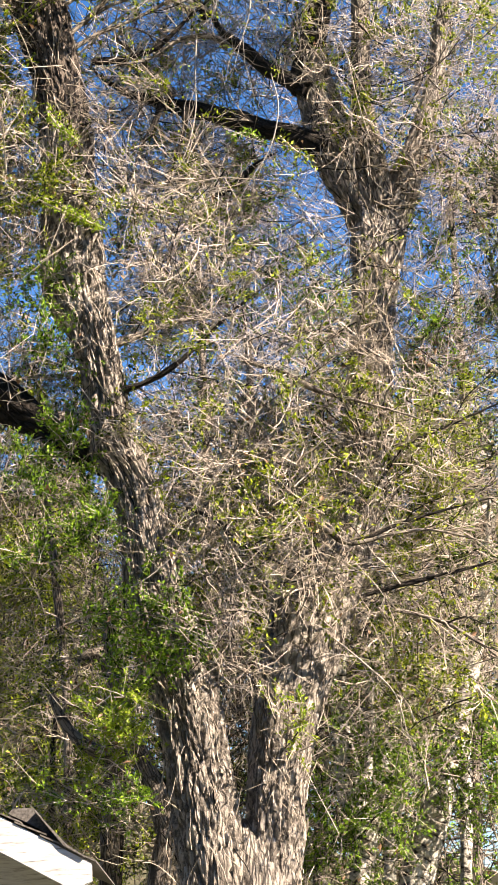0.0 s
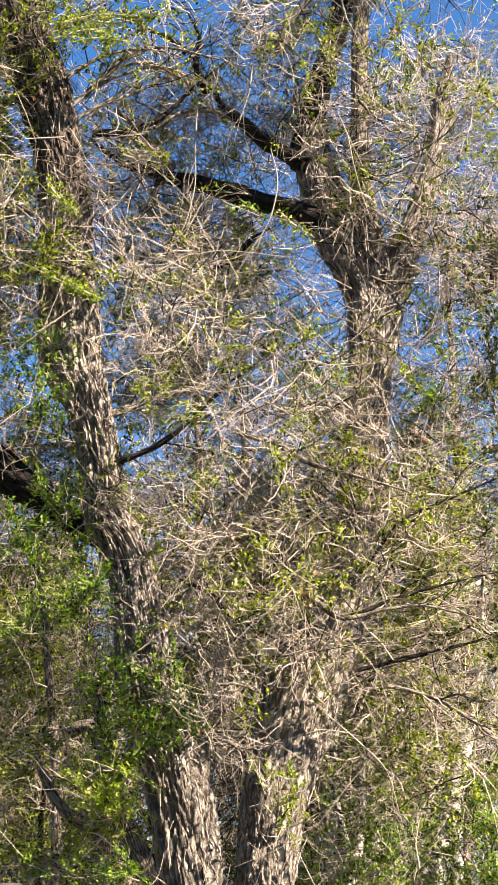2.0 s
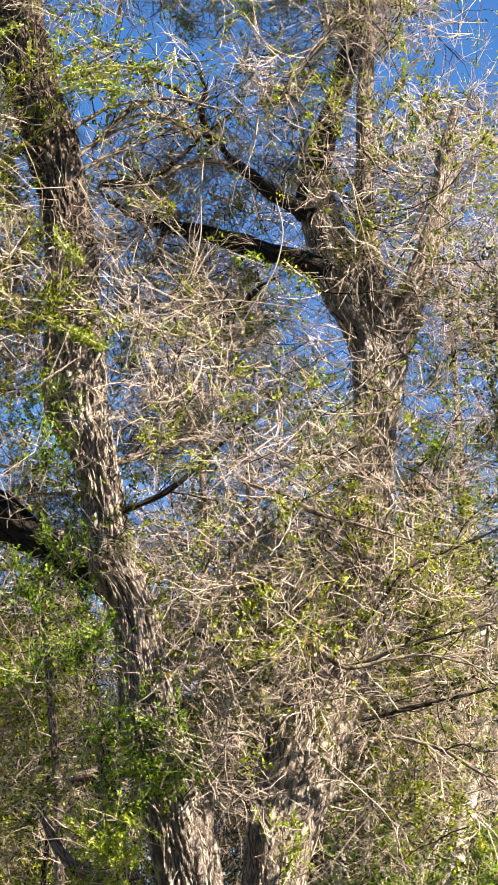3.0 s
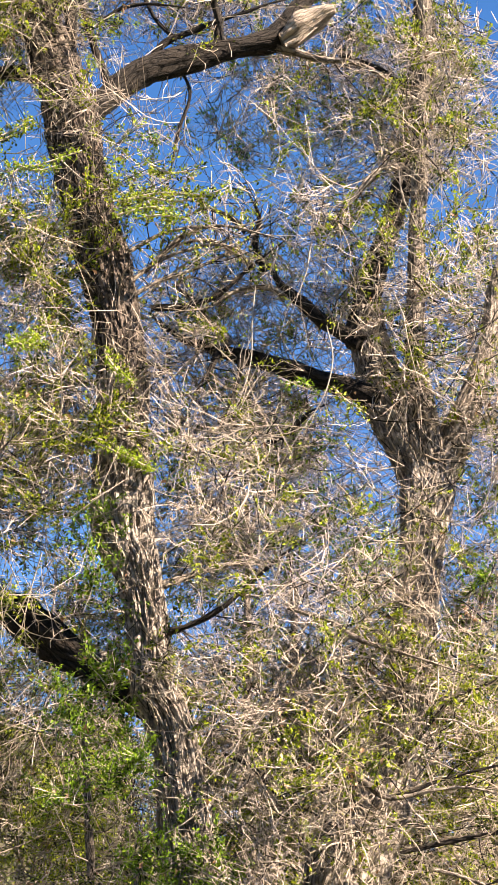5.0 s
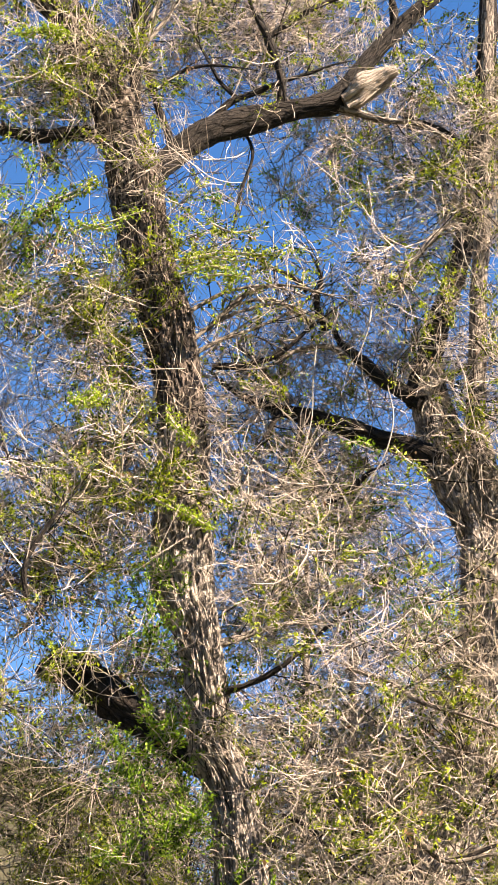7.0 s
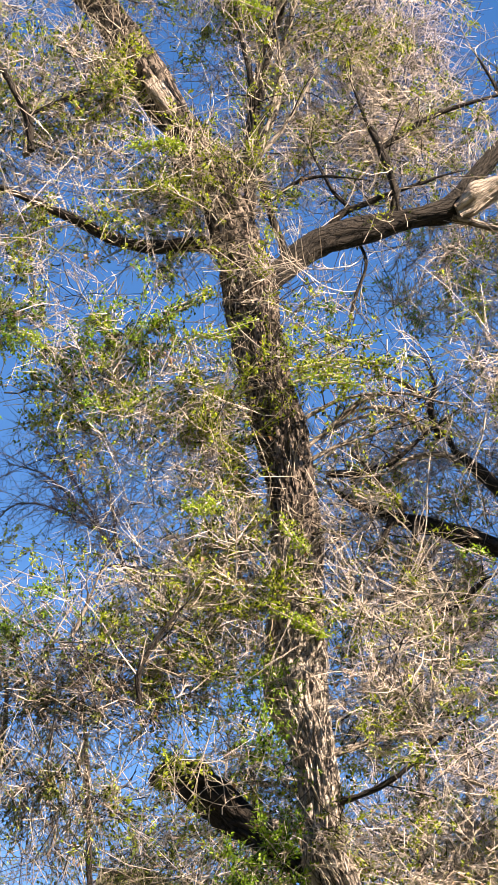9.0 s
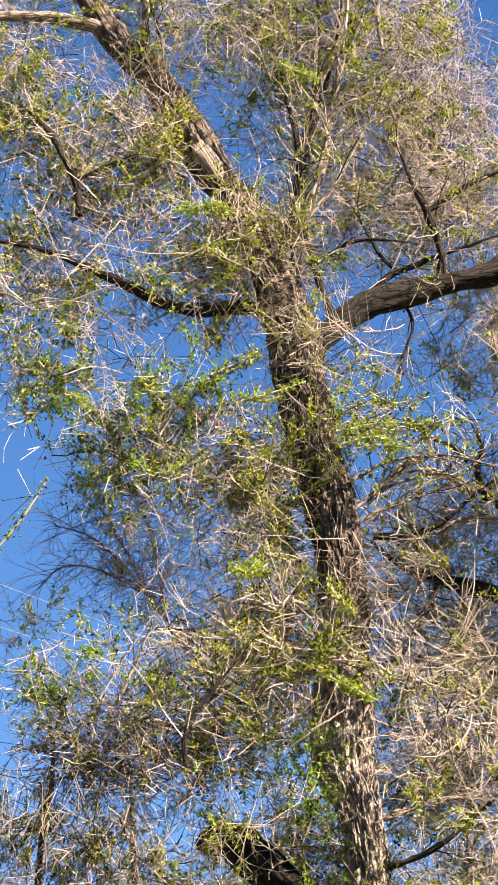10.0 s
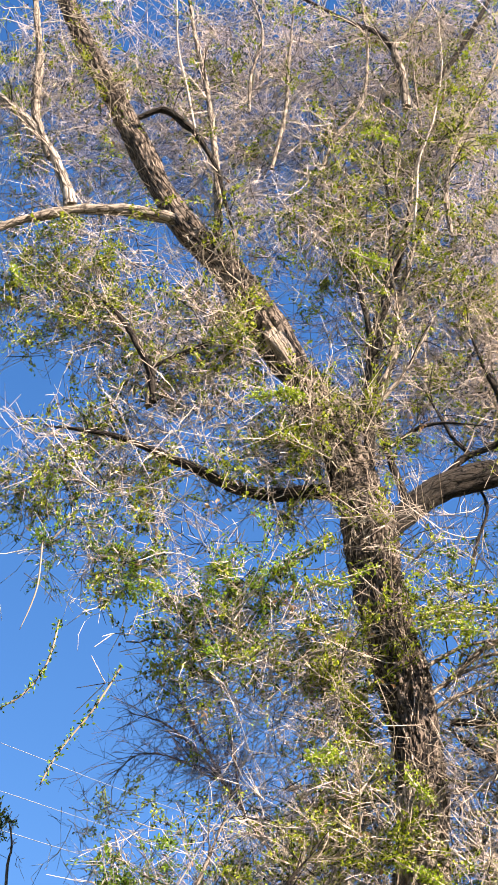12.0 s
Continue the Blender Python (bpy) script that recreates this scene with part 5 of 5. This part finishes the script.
behind("tall thin tree with pale grey bark in the wood behind", [[(-0.44, 22, 1.46, 0.087), (-0.32, 22, 4.54, 0.085), (-0.22, 22, 6.47, 0.067), (-0.22, 22, 7.72, 0.061), (-0.21, 22, 9.38, 0.049), (-0.23, 22, 11.27, 0.029)], [(-0.18, 22, 6.19, 0.047), (-0.13, 22, 6.88, 0.054), (-0.18, 22, 7.51, 0.041), (-0.13, 22, 8.28, 0.027)]], BARK_FINE)
behind("slender pale tree rising behind the crown", [[(2.38, 21, 0.78, 0.083), (2.61, 21, 4.28, 0.075), (2.78, 21, 6.84, 0.065), (2.86, 21, 8.61, 0.053), (2.86, 21, 9.6, 0.047), (2.87, 21, 10.55, 0.041), (2.9, 21, 11.83, 0.028)]], BARK_FINE)
behind("old broken birch with a snapped pale limb", [[(2.19, 20, 1.36, 0.068), (2.39, 20, 4.16, 0.065), (2.52, 20, 6.6, 0.074), (2.5, 20, 7.24, 0.074)], [(2.53, 20, 6.95, 0.062), (2.68, 20, 7.1, 0.087), (2.85, 20, 7.19, 0.068), (3.01, 20, 7.28, 0.056)]], BIRCH)
behind("grey leaning tree trunk in shade behind the vines", [[(-0.85, 18.5, 1.5, 0.168), (-0.74, 18.5, 3.2, 0.151), (-0.69, 18.5, 3.72, 0.131), (-0.88, 18.5, 4.32, 0.11), (-1.11, 18.5, 4.83, 0.094), (-1.16, 18.5, 5.22, 0.084), (-1.23, 18.5, 5.8, 0.056)], [(-0.85, 18.5, 4.27, 0.066), (-1.01, 18.5, 4.46, 0.072), (-1.37, 18.5, 4.51, 0.066), (-1.64, 18.5, 4.74, 0.055), (-1.8, 18.5, 5.08, 0.045)]], BARK_FINE)
behind("pale birch trunk half hidden by vines", [[(-1.39, 19.5, 1.52, 0.11), (-1.32, 19.5, 3.69, 0.103), (-1.23, 19.5, 5.24, 0.088), (-1.39, 19.5, 5.67, 0.077), (-1.6, 19.5, 5.59, 0.053)], [(-1.83, 19.5, 1.54, 0.05), (-1.73, 19.5, 4.85, 0.047), (-1.83, 19.5, 6.41, 0.045), (-1.91, 19.5, 7.29, 0.034), (-1.98, 19.5, 8.3, 0.022), (-2.05, 19.5, 9.1, 0.007)]], BARK_FINE)
behind("thin dark tree in the undergrowth", [[(-1.99, 20, 1.54, 0.034), (-1.95, 20, 4.35, 0.03), (-1.89, 20, 5.24, 0.024)], [(-1.37, 20, 1.51, 0.034), (-1.23, 20, 3.85, 0.024), (-1.19, 20, 4.32, 0.018)]], BARK_DARK_SHADED)
behind("distant slim trunk among bare branches", [[(0.19, 24, 1.41, 0.095), (0.31, 24, 5.5, 0.086), (0.37, 24, 8.48, 0.067), (0.4, 24, 10.87, 0.046)]], BARK_FINE)
behind("distant slim trunk beyond the brush", [[(0.8, 24, 1.39, 0.082), (1.09, 24, 5.46, 0.072), (1.14, 24, 7.68, 0.059), (1.31, 24, 10.02, 0.046)]], BARK_FINE)
behind("slim pale trunk seen beneath the crown", [[(-3.98, 22, 6.62, 0.039), (-4.28, 22, 9.3, 0.035), (-4.4, 22, 10.18, 0.028), (-4.57, 22, 11.17, 0.014)]], BARK_DARK_SHADED)
behind("dark slim tree at the edge of the wood", [[(-5, 21, 6.34, 0.05), (-5.23, 21, 8.92, 0.04), (-5.23, 21, 10.35, 0.027), (-5.51, 21, 11.47, 0.014)]], BARK_DARK_SHADED)

# the wood behind
wood = tagged(new("woodland"), "tangled brown and olive spring woodland behind the tree", "woodland", kind="stuff")
W1 = {"length": 1.7, "thick": 0.018, "mats": TWIG_DARK_SHADED, "leaf_size": 0.085}
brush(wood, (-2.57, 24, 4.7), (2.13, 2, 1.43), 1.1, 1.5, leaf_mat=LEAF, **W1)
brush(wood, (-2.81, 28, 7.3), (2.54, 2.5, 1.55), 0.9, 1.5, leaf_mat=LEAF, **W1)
brush(wood, (0.43, 23, 5.33), (2.06, 2.5, 2.09), 1.4, 0.9, leaf_mat=LEAF_DARK_SHADED, **W1)
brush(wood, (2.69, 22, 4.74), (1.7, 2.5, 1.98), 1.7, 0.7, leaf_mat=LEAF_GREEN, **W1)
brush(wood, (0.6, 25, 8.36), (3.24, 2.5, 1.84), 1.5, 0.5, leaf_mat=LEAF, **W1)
brush(wood, (-3.02, 27, 9.9), (1.68, 1.2, 1.6), 1.1, 0.9, length=1.5, thick=0.014, mats=TWIG_DARK_SHADED, leaf_mat=LEAF_DARK_SHADED, leaf_size=0.075)
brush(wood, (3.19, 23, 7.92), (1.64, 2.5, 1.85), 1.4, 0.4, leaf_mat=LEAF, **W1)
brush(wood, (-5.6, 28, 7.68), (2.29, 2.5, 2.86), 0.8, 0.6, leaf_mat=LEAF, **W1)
brush(wood, (0.3, 33, 6.47), (7.5, 4, 3.28), 1.0, 1.4, length=2.0, thick=0.022, mats=TWIG_DARK_SHADED, leaf_mat=LEAF_DARK_SHADED, leaf_size=0.14)
brush(wood, (-4.39, 26, 9.9), (2.09, 1.2, 1.3), 1.2, 0.8, length=1.5, thick=0.014, mats=TWIG_DARK_SHADED, leaf_mat=LEAF_DARK_SHADED, leaf_size=0.075)
brush(wood, (-7.0, 26, 10.9), (0.8, 0.7, 1.2), 0.9, 0.8, length=1.2, thick=0.014, mats=TWIG_DARK_SHADED, leaf_mat=LEAF_DARK_SHADED, leaf_size=0.075)
brush(wood, (-3.6, 27, 9.09), (1.48, 1.5, 1.71), 1.0, 0.8, length=1.5, thick=0.016, leaf_mat=LEAF, leaf_size=0.08)
brush(wood, (0.59, 24, 13.41), (4.11, 2.5, 2.91), 0.35, 0.02, length=1.6, thick=0.008, mats=TWIG_MAUVE)
brush(wood, (-2.13, 24, 22.21), (3.93, 2.5, 4.06), 0.3, 0.02, length=1.6, thick=0.008, mats=TWIG_MAUVE)
brush(wood, (0.9, 20, 6.3), (2.6, 1.0, 1.7), 1.3, 0.15, length=1.0, thick=0.0095, mats=TWIG_DARK_SHADED)
brush(wood, (0.6, 30, 9.3), (5.0, 2.5, 4.2), 1.5, 0.5, length=1.8, thick=0.018, mats=TWIG_HAZE, leaf_mat=LEAF_DARK_SHADED, leaf_size=0.09)
brush(wood, (-1.72, 18.6, 3.88), (1.04, 0.7, 0.55), 0.9, 0.45, leaf_mat=LEAF)
spray = thing("bare_sapling", "fine bare mauve-grey twigs against the sky", "tree", (-3.82, 19, 11.18))
for line in ([(-3.27, 19, 10.76, 0.019), (-3.71, 19, 11.37, 0.017), (-4.12, 19, 11.88, 0.014), (-4.6, 19, 12.33, 0.011), (-5.1, 19, 12.51, 0.005)], [(-3.78, 19, 11.44, 0.016), (-4.18, 19, 12.14, 0.013), (-4.51, 19, 12.67, 0.01), (-4.81, 19, 12.94, 0.005)], [(-3.96, 19, 11.62, 0.013), (-4.49, 19, 11.91, 0.011), (-4.9, 19, 11.95, 0.008), (-5.14, 19, 11.72, 0.005)], [(-3.64, 19, 11.26, 0.013), (-3.8, 19, 11.99, 0.01), (-3.98, 19, 12.52, 0.008), (-4.22, 19, 12.87, 0.005)]):
    bough = limb("branch", line, TWIG_MAUVE, spray, 6, 0.06, 0.05)
    sprout(bough, line, 60, 0.6, TWIG_MAUVE, 0.005, 0.0, droop=0.35)

sapling = thing("sapling", "leafy young sapling at the edge of the wood", "tree", (-5.89, 18, 9.9))
limb("trunk", [(-5.16, 18, 5.3, 0.031), (-5.57, 18, 7.86, 0.028), (-5.89, 18, 9.85, 0.018), (-5.9, 18, 10.29, 0.012), (-6.01, 18, 10.69, 0.006)], BARK_FINE, sapling, 8, 0.1, 0.05)
brush(sapling, (-5.97, 18, 10.29), (0.14, 0.3, 0.35), 0.4, 0.8, length=0.3)

# ---- hanging vine shoots against the sky ----


def hanging(points, leaves, label):
    t = thing("hanging_vine", label, "vine", points[0][:3], group="hanging vines")
    stem = limb("stem", points, TWIG_DARK_SHADED, t, 6, 0.05, 0.0)
    q = spline(points, 0.02)[:, :3]
    at = q[rng.integers(0, len(q), leaves)]
    v, f = leaf_mesh(at, 0.048, slim=0.5, spread=0.025)
    tagged(mesh_object("foliage", v, f, LEAF_GREEN, stem, smooth=False), kind="stuff")


hanging([(-4.15, 15, 10.7, 0.011), (-4.25, 15, 10.46, 0.011), (-4.38, 15, 10.19, 0.011), (-4.53, 15, 9.95, 0.01), (-4.66, 15, 9.71, 0.01), (-4.75, 15, 9.45, 0.008)], 170, "leafy vine shoot dangling against the sky")
hanging([(-4.83, 15, 11.22, 0.011), (-4.85, 15, 10.9, 0.011), (-4.91, 15, 10.65, 0.011), (-5.06, 15, 10.4, 0.011), (-5.26, 15, 10.25, 0.008)], 120, "thin vine shoot hanging with small leaves")
hanging([(-5.14, 15, 12.15, 0.009), (-5.11, 15, 11.68, 0.009), (-5.14, 15, 11.41, 0.008), (-5.21, 15, 11.12, 0.004)], 4, "dead dark twig hanging against the sky")

# ---- overhead wires ----
WIRE, wn, wb = material("pale_cable")
wb.inputs["Base Color"].default_value = (0.3, 0.3, 0.31, 1)
wb.inputs["Roughness"].default_value = 0.35
for pts in ([(-29.05, 45, 31.66, 0.019), (-21.05, 45, 28.53, 0.018), (-15.62, 45, 26.5, 0.017), (-12.22, 45, 25.16, 0.017), (-7.45, 45, 23.45, 0.016), (-1.6, 45, 21.52, 0.016)], [(-28.23, 45, 29.04, 0.018), (-20.62, 45, 26.68, 0.018), (-15.37, 45, 25.01, 0.017), (-12.71, 45, 24.13, 0.017), (-7.38, 45, 22.42, 0.016), (-1.6, 45, 20.63, 0.015)], [(-27.81, 45, 27.69, 0.018), (-20.33, 45, 25.38, 0.017), (-15.17, 45, 23.85, 0.017), (-13.05, 45, 23.22, 0.016), (-7.32, 45, 21.57, 0.016), (-1.6, 45, 19.91, 0.015)]):
    w = thing("overhead_wire", "pale overhead cable strung across the sky", "cable", pts[0][:3], group="overhead wires")
    limb("cable", [(x, y, z, r * 0.5) for x, y, z, r in pts], WIRE, w, 6, 0.5, 0.0)

# ---- the white house ----
PAINT, pt, pb = material("weathered_white_paint")
pc = pt.nodes.new("ShaderNodeTexCoord")
pm = node(pt, "ShaderNodeMapping", Scale=(5, 5, 55), Rotation=(0, radians(-29), 0))
pt.links.new(pc.outputs["Object"], pm.inputs[0])
pn = node(pt, "ShaderNodeTexNoise", Scale=1.0, Detail=8.0, Roughness=0.7)
pt.links.new(pm.outputs[0], pn.inputs["Vector"])
pr = ramp(pt, pn.outputs[0], [(0.33, (0.1, 0.095, 0.088)), (0.4, (0.24, 0.235, 0.23)), (0.47, (0.36, 0.36, 0.365)), (0.62, (0.44, 0.445, 0.455))])
pt.links.new(pr.outputs[0], pb.inputs["Base Color"])
pb.inputs["Roughness"].default_value = 0.6
SHINGLE, st, sb = material("dark_shingle")
sn = node(st, "ShaderNodeTexNoise", Scale=60.0, Detail=5.0)
scoord = st.nodes.new("ShaderNodeTexCoord")
st.links.new(scoord.outputs["Object"], sn.inputs["Vector"])
sr = ramp(st, sn.outputs[0], [(0.3, (0.025, 0.022, 0.02)), (0.7, (0.12, 0.11, 0.1))])
st.links.new(sr.outputs[0], sb.inputs["Base Color"])
sb.inputs["Roughness"].default_value = 0.95


def slab(corners, depth, mat, name, parent, label="", bevel=0.004):
    """A board or sheet: a polygon in a plane facing -y, thickened along +y."""
    bm = bmesh.new()
    front = [bm.verts.new(c) for c in corners]
    f = bm.faces.new(front)
    ext = bmesh.ops.extrude_face_region(bm, geom=[f])
    for v in ext["geom"]:
        if isinstance(v, bmesh.types.BMVert):
            v.co.y += depth
    bmesh.ops.recalc_face_normals(bm, faces=bm.faces)
    if bevel:
        bmesh.ops.bevel(bm, geom=list(bm.edges), offset=bevel, segments=2, affect="EDGES")
    return part(name, bm, mat, parent, label)


house = thing("house", "white house with weathered rake boards and dark shingles", "house", (-2.33, 11, 2.63))


def rake(right, slope, run, y, board, parent, lower, deep=1.6):
    """One gable slope: board, shingle edge, roof sheet and wall; right is the low end of the board's top edge (x, z)."""
    x1, z1 = right
    x0, z0 = x1 - run, z1 + run * slope
    slab([(x0, y, z0), (x1, y, z1), (x1, y, z1 - board * 0.55), (x1 - 0.11, y, z1 - board + 0.11 * slope - 0.02), (x0, y, z0 - board)], 0.03, PAINT, "rake_board", parent)
    n = max(2, int(run / 0.14))
    for k in range(n):
        a, b = k / n, (k + 1.25) / n
        xa, xb = x0 + run * a, min(x0 + run * b, x1 + 0.025)
        lift = 0.012 + 0.01 * random.random()
        za, zb = z0 - (xa - x0) * slope, z0 - (xb - x0) * slope
        slab([(xa, y - 0.008, za + 0.004), (xb, y - 0.008, zb + 0.004 + lift), (xb, y - 0.008, zb + 0.014 + lift), (xa, y - 0.008, za + 0.014)], deep, SHINGLE, "shingle_course", parent, bevel=0)
    slab([(x0, y + 0.6, z0 - 0.02), (x1 - 0.15, y + 0.6, z1 + 0.15 * slope - 0.02), (x1 - 0.15, y + 0.6, lower), (x0, y + 0.6, lower)], 0.12, PAINT, "wall", parent)
    slab([(x0, y + 0.03, z0 - board * 0.7), (x1 - 0.02, y + 0.03, z1 - board * 0.7), (x1 - 0.02, y + 0.03, z1 - board * 0.7 - 0.015), (x0, y + 0.03, z0 - board * 0.7 - 0.015)], 0.6, PAINT, "soffit", parent, bevel=0)


corner = (-0.85, 11, 2.69)
rake((corner[0], corner[2]), 0.55, 1.9, corner[1], 0.19, house, 0.0)
upper = (-2.34, 13, 5.24)
rake((upper[0], upper[2]), 0.34, 2.0, upper[1], 0.13, house, 2.5, 0.4)
# shingles that have lifted beside the rake


def lifted(corners, depth):
    slab(corners, depth, SHINGLE, "loose_shingle", house, "curled loose shingle", bevel=0.003)


lifted([(-1.34, 11.1, 3), (-1.31, 11.1, 3.03), (-1.19, 11.1, 3.03), (-1.17, 11.1, 3), (-1.05, 11.1, 2.84), (-1.18, 11.1, 2.92)], 0.5)
lifted([(-1.18, 10.98, 3), (-1.17, 10.98, 3), (-0.99, 10.98, 2.8), (-0.89, 10.98, 2.73), (-0.89, 10.98, 2.72), (-1.01, 10.98, 2.79)], 0.25)
